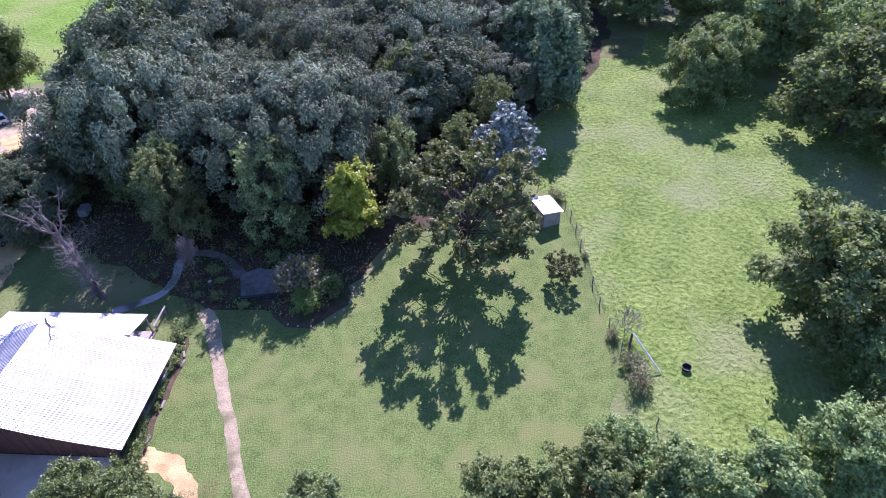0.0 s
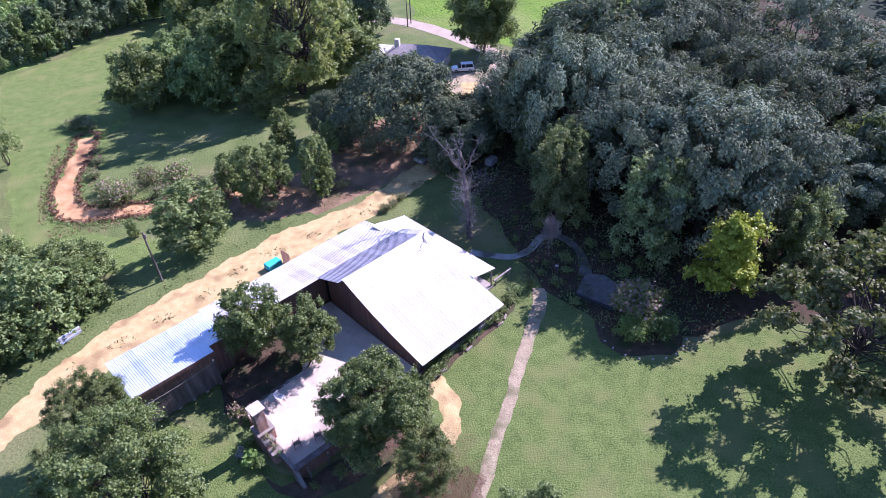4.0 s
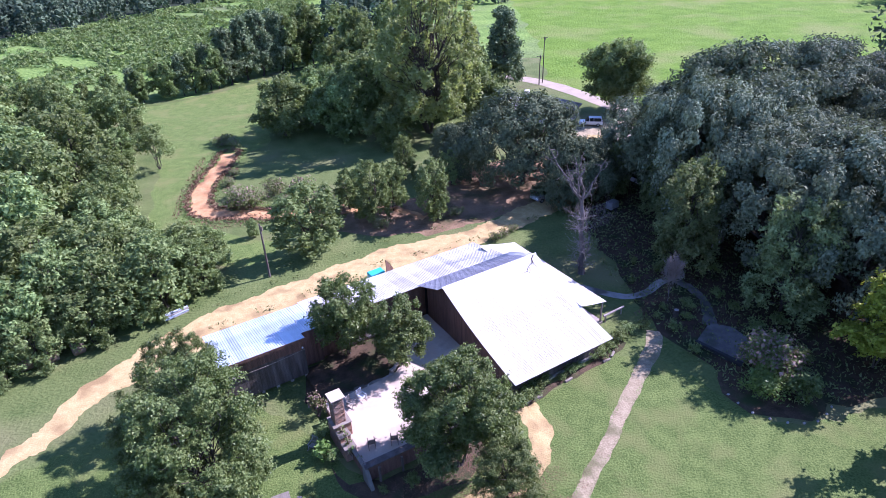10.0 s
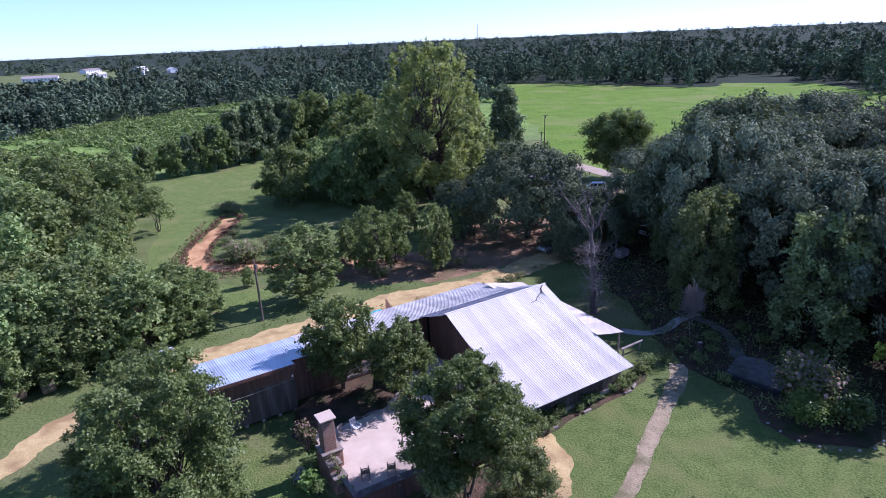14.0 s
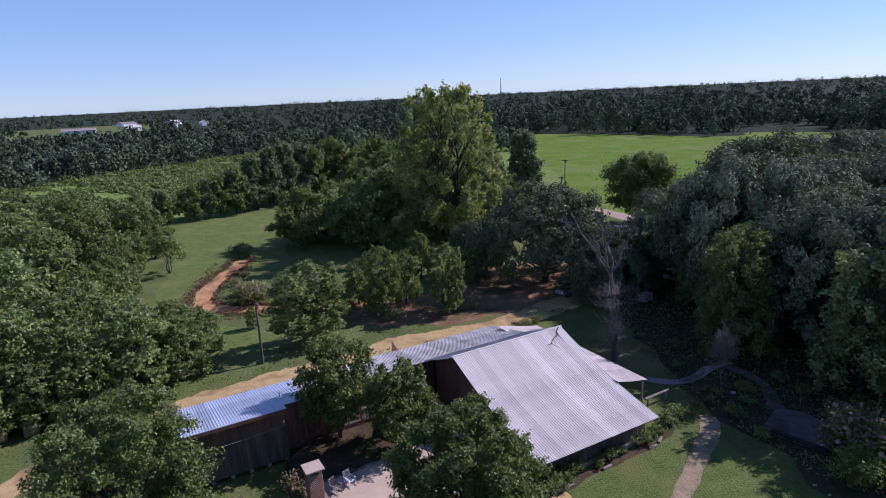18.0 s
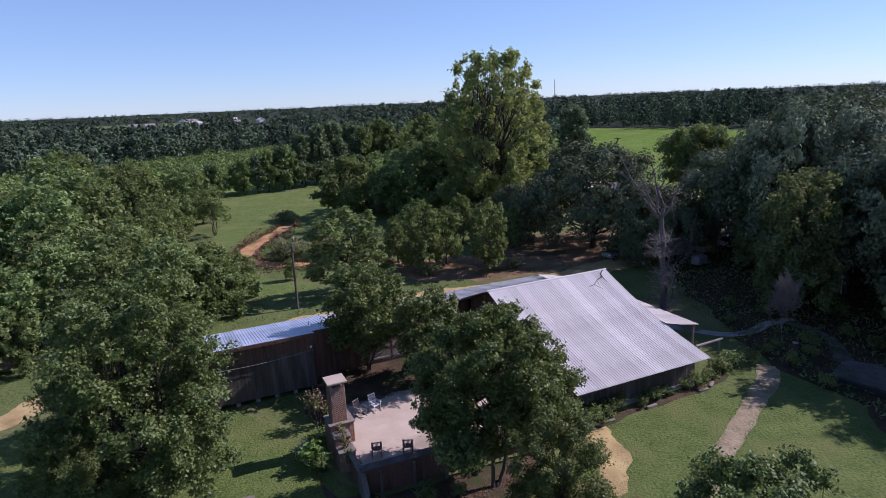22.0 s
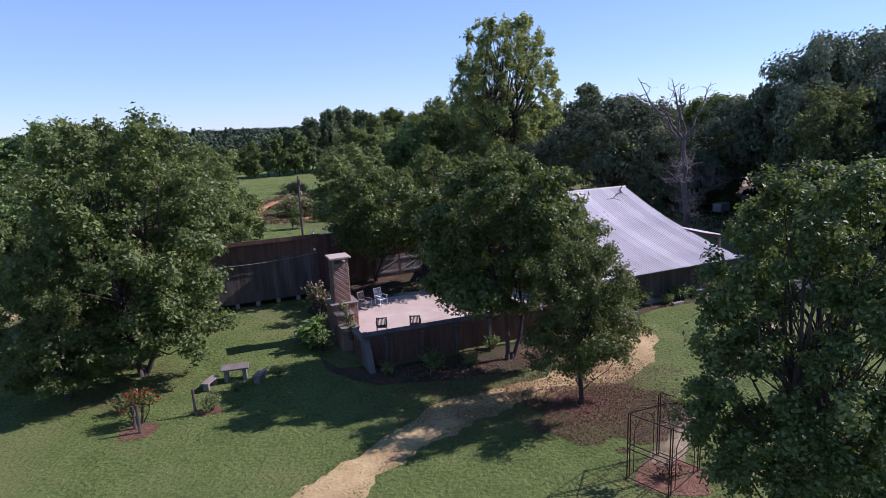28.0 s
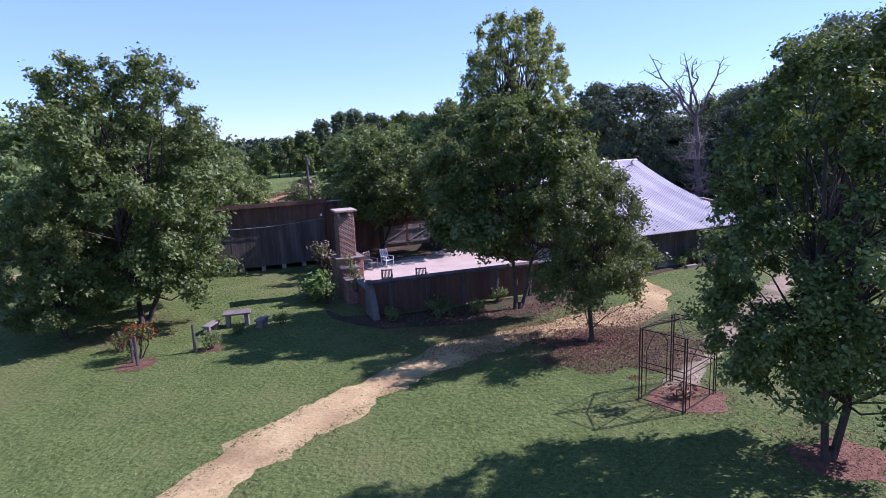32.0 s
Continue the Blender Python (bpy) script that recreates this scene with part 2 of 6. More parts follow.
M_GLASS = mat("dark_glazing", (0.015, 0.020, 0.024), (0.030, 0.036, 0.040), 1.0, 0.08, 0.0)
M_SHINGLE = mat("grey_brown_shingles", (0.190, 0.165, 0.160), (0.290, 0.255, 0.245), 1.5, 0.9, 0.5, 8.0)
M_RUBBER = mat("black_rubber", (0.012, 0.012, 0.012), (0.03, 0.03, 0.03), 4.0, 0.75, 0.2)
M_CARWHITE = mat("white_car_paint", (0.72, 0.72, 0.72), (0.78, 0.78, 0.78), 1.0, 0.25, 0.0)
M_CARGREY = mat("dusty_silver_paint", (0.26, 0.27, 0.28), (0.36, 0.36, 0.37), 1.0, 0.35, 0.0, metal=0.4)
M_CYAN = mat("turquoise_tarp", (0.02, 0.42, 0.52), (0.05, 0.55, 0.65), 2.0, 0.5, 0.2)
M_HAY = mat("old_hay", (0.12, 0.085, 0.06), (0.23, 0.17, 0.12), 3.0, 0.95, 0.9, 20.0)
M_STONE = mat("grey_stone", (0.15, 0.125, 0.10), (0.26, 0.225, 0.19), 2.0, 0.85, 0.4, 12.0)
M_WATER = mat("pond_water", (0.085, 0.10, 0.035), (0.12, 0.13, 0.05), 0.3, 0.9, 0.02, spec=0.05)
M_PINKWALL = mat("pale_wall_paint", (0.55, 0.50, 0.48), (0.66, 0.61, 0.58), 1.0, 0.8, 0.1)

L_NEAR = leaf_mat("pear_leaves", (0.052, 0.080, 0.022), (0.170, 0.212, 0.070), (0.170, 0.240, 0.035), 0.28, 0.48, 0.22)
L_OAK = leaf_mat("live_oak_leaves", (0.076, 0.102, 0.060), (0.212, 0.250, 0.154), (0.110, 0.140, 0.065), 0.24, 0.7, 0.07, 0.35, (0.58, 1.30))
L_MID = leaf_mat("green_leaves", (0.098, 0.146, 0.046), (0.240, 0.308, 0.118), (0.215, 0.285, 0.065), 0.34, 0.6, 0.12, 0.12, (0.72, 1.28))
L_DARKOAK = leaf_mat("dark_oak_leaves", (0.054, 0.074, 0.040), (0.142, 0.168, 0.092), (0.090, 0.120, 0.040), 0.2, 0.7, 0.08)
L_OLIVE = leaf_mat("pecan_leaves", (0.085, 0.105, 0.034), (0.175, 0.190, 0.070), (0.150, 0.190, 0.036), 0.26, 0.55, 0.2)
L_YELLOW = leaf_mat("yellow_green_leaves", (0.170, 0.215, 0.022), (0.350, 0.370, 0.050), (0.330, 0.400, 0.035), 0.32, 0.5, 0.25)
L_TALL = leaf_mat("cottonwood_leaves", (0.137, 0.174, 0.057), (0.347, 0.383, 0.152), (0.340, 0.410, 0.090), 0.42, 0.55, 0.25)
L_BLUE = leaf_mat("blue_grey_leaves", (0.095, 0.128, 0.098), (0.250, 0.295, 0.245), (0.080, 0.120, 0.070), 0.15, 0.5, 0.4)
L_PINE = leaf_mat("pine_needles", (0.092, 0.138, 0.068), (0.235, 0.292, 0.150), (0.120, 0.170, 0.055), 0.24, 0.7, 0.08)
L_WOODS = leaf_mat("far_wood_leaves", (0.046, 0.068, 0.042), (0.090, 0.120, 0.068), (0.050, 0.085, 0.035), 0.12, 0.8, 0.05, 0.05, (0.55, 1.45))
L_FOREST = leaf_mat("wood_edge_leaves", (0.094, 0.126, 0.048), (0.214, 0.252, 0.108), (0.170, 0.225, 0.050), 0.32, 0.65, 0.1, 0.3, (0.66, 1.34))
L_FARPINE = leaf_mat("far_pine_needles", (0.034, 0.055, 0.037), (0.062, 0.086, 0.054), (0.04, 0.06, 0.025), 0.1, 0.8, 0.05, 0.09)
L_WEEDS = leaf_mat("rank_weed_leaves", (0.096, 0.160, 0.052), (0.220, 0.300, 0.112), (0.200, 0.300, 0.055), 0.3, 0.7, 0.1, 0.12)
L_DRY = leaf_mat("dry_flower_heads", (0.170, 0.110, 0.085), (0.360, 0.260, 0.210), (0.20, 0.12, 0.07), 0.15, 0.7, 0.2)
L_BRIGHT = leaf_mat("fresh_vine_leaves", (0.085, 0.160, 0.030), (0.180, 0.270, 0.075), (0.180, 0.280, 0.035), 0.32, 0.5, 0.25)
L_RED = leaf_mat("red_petals", (0.300, 0.003, 0.018), (0.460, 0.008, 0.040), (0.30, 0.004, 0.02), 0.2, 0.6, 0.2)
L_GRASS = leaf_mat("grass_blades", (0.098, 0.160, 0.036), (0.205, 0.276, 0.086), (0.150, 0.210, 0.045), 0.08, 0.6, 0.1)
L_PASTURE = leaf_mat("pasture_blades", (0.084, 0.142, 0.025), (0.195, 0.260, 0.068), (0.160, 0.270, 0.035), 0.25, 0.6, 0.1)
L_FALLEN = leaf_mat("fallen_leaves", (0.110, 0.060, 0.035), (0.300, 0.190, 0.120), (0.15, 0.08, 0.03), 0.1, 0.8, 0.2)


# ---- builders ----
def box(bm, x0, x1, y0, y1, z0, z1, bevel=0.0):
    r = bmesh.ops.create_cube(bm, size=1.0)
    for v in r["verts"]:
        v.co = Vector((x0 + (v.co.x + 0.5) * (x1 - x0), y0 + (v.co.y + 0.5) * (y1 - y0), z0 + (v.co.z + 0.5) * (z1 - z0)))
    if bevel:
        es = list({e for v in r["verts"] for e in v.link_edges})
        bmesh.ops.bevel(bm, geom=es, offset=bevel, segments=1, affect="EDGES")
    return r["verts"]


def beam(bm, a, b, r0, r1=None, sides=6, caps=True):
    """A tapered round bar from a to b."""
    a, b = Vector(a), Vector(b)
    r1 = r0 if r1 is None else r1
    q = (b - a).to_track_quat("Z", "Y").to_matrix()
    rings = []
    for c, r in ((a, r0), (b, r1)):
        rings.append([bm.verts.new(c + q @ Vector((r * math.cos(k * math.tau / sides), r * math.sin(k * math.tau / sides), 0))) for k in range(sides)])
    for k in range(sides):
        bm.faces.new((rings[0][k], rings[0][(k + 1) % sides], rings[1][(k + 1) % sides], rings[1][k]))
    if caps:
        bm.faces.new(rings[0][::-1])
        bm.faces.new(rings[1])


def slab(bm, pts, z0, z1):
    """A prism over a plan outline; z1 may be a function of x and y."""
    top = [bm.verts.new((x, y, z1(x, y) if callable(z1) else z1)) for x, y in pts]
    low = [bm.verts.new((x, y, z0(x, y) if callable(z0) else z0)) for x, y in pts]
    bm.faces.new(top)
    bm.faces.new(low[::-1])
    n = len(pts)
    for k in range(n):
        bm.faces.new((low[k], low[(k + 1) % n], top[(k + 1) % n], top[k]))
    bmesh.ops.recalc_face_normals(bm, faces=bm.faces[:])


def thing(name, at=(0, 0, 0), turn=0, label="", category="", group="", kind=""):
    ob = new(name)
    ob.matrix_world = pose(*at, 0, 0, turn)
    return tagged(ob, label, category, group, kind)


def part(name, bm, material, parent, label="", kind="", smooth=False):
    if isinstance(bm, bpy.types.Mesh):
        me = bm
    else:
        me = bpy.data.meshes.new(name)
        bm.to_mesh(me)
        bm.free()
    if material is not None and not me.materials:
        me.materials.append(material)
    if smooth:
        me.shade_smooth()
    ob = new(name, me)
    ob.parent = parent
    return tagged(ob, label, "", "", kind)


def solo(name, bm, material, label, category, kind="", group="", smooth=False):
    ob = part(name, bm, material, None, smooth=smooth)
    return tagged(ob, label, category, group, kind)


def rng(seed):
    return np.random.default_rng(seed)


def leaf_cloud(name, pos, nor, size, material, r, aspect=0.6, fold=0.25, three=False):
    """One mesh of single leaves: a folded four-cornered blade, or a three-cornered one, at each place, turned to its own way."""
    n = len(pos)
    nor = nor / np.maximum(np.linalg.norm(nor, axis=1, keepdims=True), 1e-6)
    ref = r.normal(size=(n, 3))
    a = np.cross(nor, ref)
    a /= np.maximum(np.linalg.norm(a, axis=1, keepdims=True), 1e-6)
    b = np.cross(nor, a)
    s = (size * r.uniform(0.65, 1.35, n))[:, None]
    if three:
        v = np.empty((n, 3, 3))
        s = s * 1.25
        v[:, 0] = pos - a * s * 0.5
        v[:, 1] = pos + a * s * 0.4 + b * s * 0.5 * aspect
        v[:, 2] = pos + a * s * 0.4 - b * s * 0.5 * aspect - nor * s * fold
        return raw_mesh(name, v.reshape(-1, 3), np.arange(3 * n).reshape(-1, 3), material)
    v = np.empty((n, 4, 3))
    v[:, 0] = pos - a * s * 0.5
    v[:, 1] = pos + b * s * 0.5 * aspect - nor * s * fold * 0.5
    v[:, 2] = pos + a * s * 0.5
    v[:, 3] = pos - b * s * 0.5 * aspect - nor * s * fold * 0.5
    return raw_mesh(name, v.reshape(-1, 3), np.arange(4 * n).reshape(-1, 4), material)


def raw_mesh(name, verts, faces, material):
    verts, faces = np.asarray(verts, np.float32), np.asarray(faces, np.int32)
    me = bpy.data.meshes.new(name)
    k = faces.shape[1]
    me.vertices.add(len(verts))
    me.vertices.foreach_set("co", verts.ravel())
    me.loops.add(faces.size)
    me.loops.foreach_set("vertex_index", faces.ravel())
    me.polygons.add(len(faces))
    me.polygons.foreach_set("loop_start", np.arange(0, faces.size, k, dtype=np.int32))
    me.polygons.foreach_set("loop_total", np.full(len(faces), k, np.int32))
    me.update(calc_edges=True)
    me.materials.append(material)
    return me


def crown_points(blobs, density, r, shell=0.5, stir=0.5, sprays=11):
    """Leaves along short leafy twigs that stand out from the middle of each clump."""
    pos, nor = [], []
    for (c, rad) in blobs:
        rad = np.asarray(rad, float)
        n = max(6, int(density * float((rad[0] * rad[1] * rad[2]) ** (2 / 3)) * 12.6))
        w = r.normal(size=(sprays, 3)) + np.array([0, 0, 0.35])
        w /= np.linalg.norm(w, axis=1, keepdims=True)
        w *= r.uniform(0.7, 1.28, (sprays, 1))
        k = r.integers(0, sprays, n)
        rr = shell * 0.55 + (1.0 - shell * 0.55) * r.random((n, 1)) ** 0.6
        d = w[k] * rr + r.normal(size=(n, 3)) * 0.19
        pos.append(np.asarray(c) + d * rad)
        nor.append(d * 0.55 + r.normal(size=(n, 3)) * stir + np.array([0, 0, 0.5]))
    return np.concatenate(pos), np.concatenate(nor)


def limb(bm, a, b, r0, r1, r, bends=3, sway=0.06, sides=6):
    a, b = Vector(a), Vector(b)
    ln = (b - a).length
    pts = [a + (b - a) * (k / bends) + (Vector(r.normal(size=3)) * ln * sway if 0 < k < bends else Vector()) for k in range(bends + 1)]
    for k in range(bends):
        beam(bm, pts[k], pts[k + 1], r0 + (r1 - r0) * k / bends, r0 + (r1 - r0) * (k + 1) / bends, sides, caps=False)
    return pts


def tree(name, label, H, R, base, leaves, leaf, density, seed, clumps=26, trunk=0.16, bark=None, stems=1, flat=0.55, cone=0.0, shell=0.5, clump=0.36, at=(0, 0, 0), open_top=0.0, three=True, stir=0.5, sprays=11):
    """A broad tree: trunk, limbs that reach into each clump, and a crown of single leaves. base: height of the lowest leaves."""
    r = rng(seed)
    ob = thing(name, at, 0, label, "tree")
    bm = bmesh.new()
    blobs, ends = [], []
    for k in range(clumps):
        f = (k + 0.5) / clumps
        z = base + (H - base) * (0.08 + 0.84 * f)
        t = (z - base) / (H - base)
        env = math.sqrt(max(0.05, 1 - (abs(t - 0.42) / 0.62) ** 2)) if not cone else max(0.14, 1 - t * cone)
        ang = k * 2.39996 + r.uniform(-0.5, 0.5)
        d = R * env * (r.uniform(0.25, 0.80) if k % 3 else r.uniform(0.62, 0.88)) * (1 - open_top * t * r.random())
        s = R * clump * r.uniform(0.7, 1.25) * (1 - 0.35 * t)
        if k == clumps - 1:
            d *= 0.25
        c = (d * math.cos(ang), d * math.sin(ang), min(z, H - s * flat))
        blobs.append((c, (s, s * r.uniform(0.8, 1.1), s * flat * r.uniform(0.85, 1.25))))
        ends.append(c)
    tops = []
    for q in range(stems):
        a = q * math.tau / max(1, stems) + 0.4
        off = 0.0 if stems == 1 else trunk * 0.8
        rs = trunk * (1 if stems == 1 else 0.7)
        top = Vector((math.cos(a) * R * (0.0 if stems == 1 else 0.28), math.sin(a) * R * (0.0 if stems == 1 else 0.28), H * 0.72))
        tops.append(limb(bm, (math.cos(a) * off, math.sin(a) * off, -0.15), top, trunk * (1 if stems == 1 else 0.7), trunk * 0.25, r, 6, 0.02, 8))
        beam(bm, (math.cos(a) * off, math.sin(a) * off, -0.15), (math.cos(a) * off, math.sin(a) * off, 0.35), rs * 1.5, rs, 8, False)
    for k, c in enumerate(ends):
        pts = tops[k % stems]
        zz = max(base * 0.75, c[2] * 0.55)
        st = min(pts, key=lambda p_: abs(p_.z - zz))
        limb(bm, st, c, trunk * 0.25, trunk * 0.06, r, 3, 0.07, 5)
    part("trunk", bm, bark or M_BARK, ob, smooth=True)
    pos, nor = crown_points(blobs, density, r, shell, stir, sprays)
    part("crown", leaf_cloud("crown", pos, nor, leaf, leaves, r, 0.75 if three else 0.6, 0.25, three), leaves, ob)
    return ob


def dome_tree(name, label, H, R, base, leaves, leaf, count, seed, lobes=15, knots=13, trunk=0.5, at=(0, 0, 0), reach=(0.60, 0.90), lobe=(0.24, 0.36)):
    """A broad oak: a low forked trunk and a dome of rounded lobes, each lobe made of small leafy knots."""
    r = rng(seed)
    ob = thing(name, at, 0, label, "tree")
    bm = bmesh.new()
    fork = limb(bm, (0, 0, -0.2), (0.2, -0.1, base + 1.4), trunk, trunk * 0.8, r, 3, 0.03, 9)[-1]
    cz, rz = base + (H - base) * 0.40, (H - base) * 0.62
    cen, out, big = [], [], []
    for k in range(lobes):
        t = 1 - (k + 0.5) / lobes * 1.42
        q = math.sqrt(max(0.0, 1 - t * t))
        a = k * 2.39996 + r.uniform(-0.35, 0.35)
        d = np.array([q * math.cos(a), q * math.sin(a), t])
        far = r.uniform(*reach)
        c = d * np.array([R * far, R * far, rz * far]) + np.array([0, 0, cz])
        s = R * r.uniform(*lobe)
        limb(bm, fork, c, trunk * 0.36, trunk * 0.08, r, 4, 0.06, 5)
        w = r.normal(size=(knots, 3)) + d * 1.1 + np.array([0, 0, 0.35])
        w /= np.linalg.norm(w, axis=1, keepdims=True)
        for v in w:
            cen.append(c + v * s * r.uniform(0.72, 1.05) * np.array([1, 1, 0.85]))
            out.append(v * 0.8 + d * 0.4)
            big.append(s * r.uniform(0.30, 0.48))
    cen, out, big = np.array(cen), np.array(out), np.array(big)
    part("trunk", bm, M_BARK, ob, smooth=True)
    pick = r.choice(len(cen), count, p=big ** 2 / np.sum(big ** 2))
    e = r.normal(size=(count, 3))
    e /= np.linalg.norm(e, axis=1, keepdims=True)
    e += out[pick] * 0.55
    pos = cen[pick] + e * big[pick][:, None] * r.uniform(0.55, 1.0, (count, 1)) * np.array([1, 1, 0.8])
    nor = e * 0.9 + out[pick] * 0.5 + r.normal(size=(count, 3)) * 0.6 + np.array([0, 0, 0.35])
    part("crown", leaf_cloud("crown", pos, nor, leaf, leaves, r, 0.8, 0.2, True), leaves, ob)
    return ob


def snag(name, label, at, seed, trunk, fork, tips, material):
    """A dead tree: a bare trunk up to the fork, a few thick crooked limbs to the tips and sparse short twigs."""
    r = rng(seed)
    ob = thing(name, at, 0, label, "tree")
    bt, bw = bmesh.new(), bmesh.new()
    stem = limb(bt, (0, 0, -0.2), fork, trunk, trunk * 0.62, r, 6, 0.012, 10)
    beam(bt, (0, 0, -0.2), (0.02, 0.02, 0.7), trunk * 1.5, trunk * 1.0, 10, False)
    for tip in tips:
        bb = bmesh.new()
        pts = limb(bb, fork, tip, trunk * 0.46, trunk * 0.10, r, 7, 0.035, 7)
        for k in range(2, 8):
            for _ in range(2):
                w = (Vector(tip) - Vector(fork)).normalized() + Vector(r.normal(size=3)) * 0.8
                e = limb(bb, pts[k], pts[k] + w.normalized() * r.uniform(0.5, 1.9), trunk * 0.12, 0.014, r, 3, 0.09, 5)
                limb(bb, e[2], e[2] + Vector(r.normal(size=3)) * 0.4, 0.018, 0.008, r, 2, 0.1, 4)
        part("limb", bb, material, ob, smooth=True)
    for k in range(140):
        p = stem[1 + k % 5] + Vector(r.normal(size=3)) * 0.12
        a, ln = r.uniform(0, math.tau), r.uniform(0.5, 2.0)
        e = limb(bw, p, p + Vector((math.cos(a) * ln, math.sin(a) * ln, r.uniform(-0.2, 1.1))), 0.028, 0.012, r, 3, 0.1, 4)
        for q in (1, 2, 3):
            limb(bw, e[q], e[q] + Vector(r.normal(size=3)) * 0.45, 0.014, 0.008, r, 2, 0.1, 3)
    part("trunk", bt, material, ob, smooth=True)
    part("twig_growth", bw, M_DEADBARK, ob, "thin grey twigs along the trunk", "stuff", smooth=True)
    return ob


def bare_tree(name, label, H, R, base, seed, trunk=0.3, lean=(0, 0), levels=4, at=(0, 0, 0), fan=4, material=None, cat="tree", twig=0.012):
    r = rng(seed)
    ob = thing(name, at, 0, label, cat)
    bt, bb = bmesh.new(), bmesh.new()
    top = Vector((lean[0], lean[1], base))
    limb(bt, (0, 0, -0.2), top, trunk, trunk * 0.72, r, 4, 0.02, 9)

    def grow(p, way, ln, rad, lev):
        e = p + way * ln
        limb(bb, p, e, rad, max(twig, rad * 0.55), r, 3, 0.07, 5 if lev > 1 else 4)
        if lev <= 0:
            return
        for _ in range(fan if lev > 1 else fan + 1):
            w = (way + Vector(r.normal(size=3)) * 0.5 + Vector((0, 0, 0.16))).normalized()
            grow(p + (e - p) * r.uniform(0.55, 1.0), w, ln * r.uniform(0.5, 0.75), rad * 0.5, lev - 1)

    for k in range(fan):
        a = k * math.tau / fan + 0.5
        w = Vector((math.cos(a) * R, math.sin(a) * R, (H - base) * 0.75)).normalized()
        grow(top, w, (H - base) * 0.55, trunk * 0.42, levels - 1)
    part("trunk", bt, material or M_DEADBARK, ob, smooth=True)
    part("branchwork", bb, material or M_DEADBARK, ob, smooth=True)
    return ob


def shrub(name, label, H, R, leaves, leaf, density, seed, at=(0, 0, 0), clumps=9, cat="shrub", accent=None):
    r = rng(seed)
    ob = thing(name, at, 0, label, cat)
    bm = bmesh.new()
    blobs = []
    for k in range(clumps):
        a, d = k * 2.4, R * 0.62 * math.sqrt((k + 0.3) / clumps)
        s = R * r.uniform(0.38, 0.55)
        c = (d * math.cos(a), d * math.sin(a), max(s * 0.7, H * r.uniform(0.45, 0.72) * (1 - 0.35 * (d / R) ** 2)))
        blobs.append((c, (s, s, min(s, H - c[2]) + 0.05)))
        limb(bm, (0.1 * math.cos(a), 0.1 * math.sin(a), -0.05), c, 0.035, 0.012, r, 2, 0.05, 5)
    part("woody_base", bm, M_BARK, ob)
    pos, nor = crown_points(blobs, density, r, 0.45)
    part("foliage", leaf_cloud("foliage", pos, nor, leaf, leaves, r), leaves, ob)
    if accent:
        am, cnt, sz = accent
        idx = r.choice(len(pos), cnt, replace=False)
        part("blossom", leaf_cloud("blossom", pos[idx] * np.array([1.04, 1.04, 1.05]), nor[idx], sz, am, r, 0.9), am, ob, "", "stuff")
    return ob


def place(proto, spots, seed=0, jitter=0.12):
    """Copies of a built thing at (x, y, scale), with a turn and a height scale where given."""
    r = rng(seed + 77)
    out = []
    for s in spots:
        x, y, k = s[0], s[1], s[2]
        a = s[3] if len(s) > 3 and s[3] is not None else r.uniform(0, 360)
        j = 1 + r.uniform(-jitter, jitter)
        out.append(copy_thing(proto, pose(x, y, 0, 0, 0, a) @ Matrix.Diagonal((k * j, k * (2 - j), s[4] if len(s) > 4 else k * r.uniform(0.92, 1.08), 1))))
    return out


def smooth_line(pts, step=1.5):
    """Points every step metres along a rounded line through pts."""
    out = []
    p = [pts[0]] + list(pts) + [pts[-1]]
    for i in range(1, len(p) - 2):
        a, b, c, d = (Vector((*q, 0)) if len(q) == 2 else Vector(q) for q in p[i - 1:i + 3])
        n = max(2, int((c - b).length / step))
        for k in range(n):
            t = k / n
            out.append(0.5 * ((2 * b) + (c - a) * t + (2 * a - 5 * b + 4 * c - d) * t * t + (3 * b - a - 3 * c + d) * t ** 3))
    out.append(Vector((*pts[-1][:2], 0)))
    return out


def strip(name, line, widths, z, material, label, category, seed, rough=0.25, step=0.5):
    """A track on the ground along a line, with ragged edges; widths at its two ends and middle."""
    r = rng(seed)
    pts = smooth_line(line, step)
    bm = bmesh.new()
    rows = []
    n = len(pts)
    marks = np.linspace(0, 1, len(widths))
    if len(widths) == len(line):
        runs = np.cumsum([0.0] + [max(2, int(math.dist(a, b) / step)) for a, b in zip(line[:-1], line[1:])])
        marks = runs / runs[-1]
    for i, p in enumerate(pts):
        d = (pts[min(i + 1, n - 1)] - pts[max(i - 1, 0)]).normalized()
        s = Vector((-d.y, d.x, 0))
        f = i / max(1, n - 1)
        w = float(np.interp(f, marks, widths)) / 2
        q = i * step
        a = w + rough * (math.sin(q * 0.83 + seed) + 0.6 * math.sin(q * 2.1 + seed * 2) + 0.4 * r.normal())
        b = w + rough * (math.sin(q * 0.71 + seed * 3) + 0.6 * math.sin(q * 1.9 + seed) + 0.4 * r.normal())
        rows.append([bm.verts.new((*(p + s * a).xy, z)), bm.verts.new((*p.xy, z + 0.012)), bm.verts.new((*(p - s * b).xy, z))])
    for i in range(n - 1):
        for k in range(2):
            bm.faces.new((rows[i][k], rows[i + 1][k], rows[i + 1][k + 1], rows[i][k + 1]))
    bmesh.ops.recalc_face_normals(bm, faces=bm.faces[:])
    for f in bm.faces:
        if f.normal.z < 0:
            f.normal_flip()
    return solo(name, bm, material, label, category, "structure")


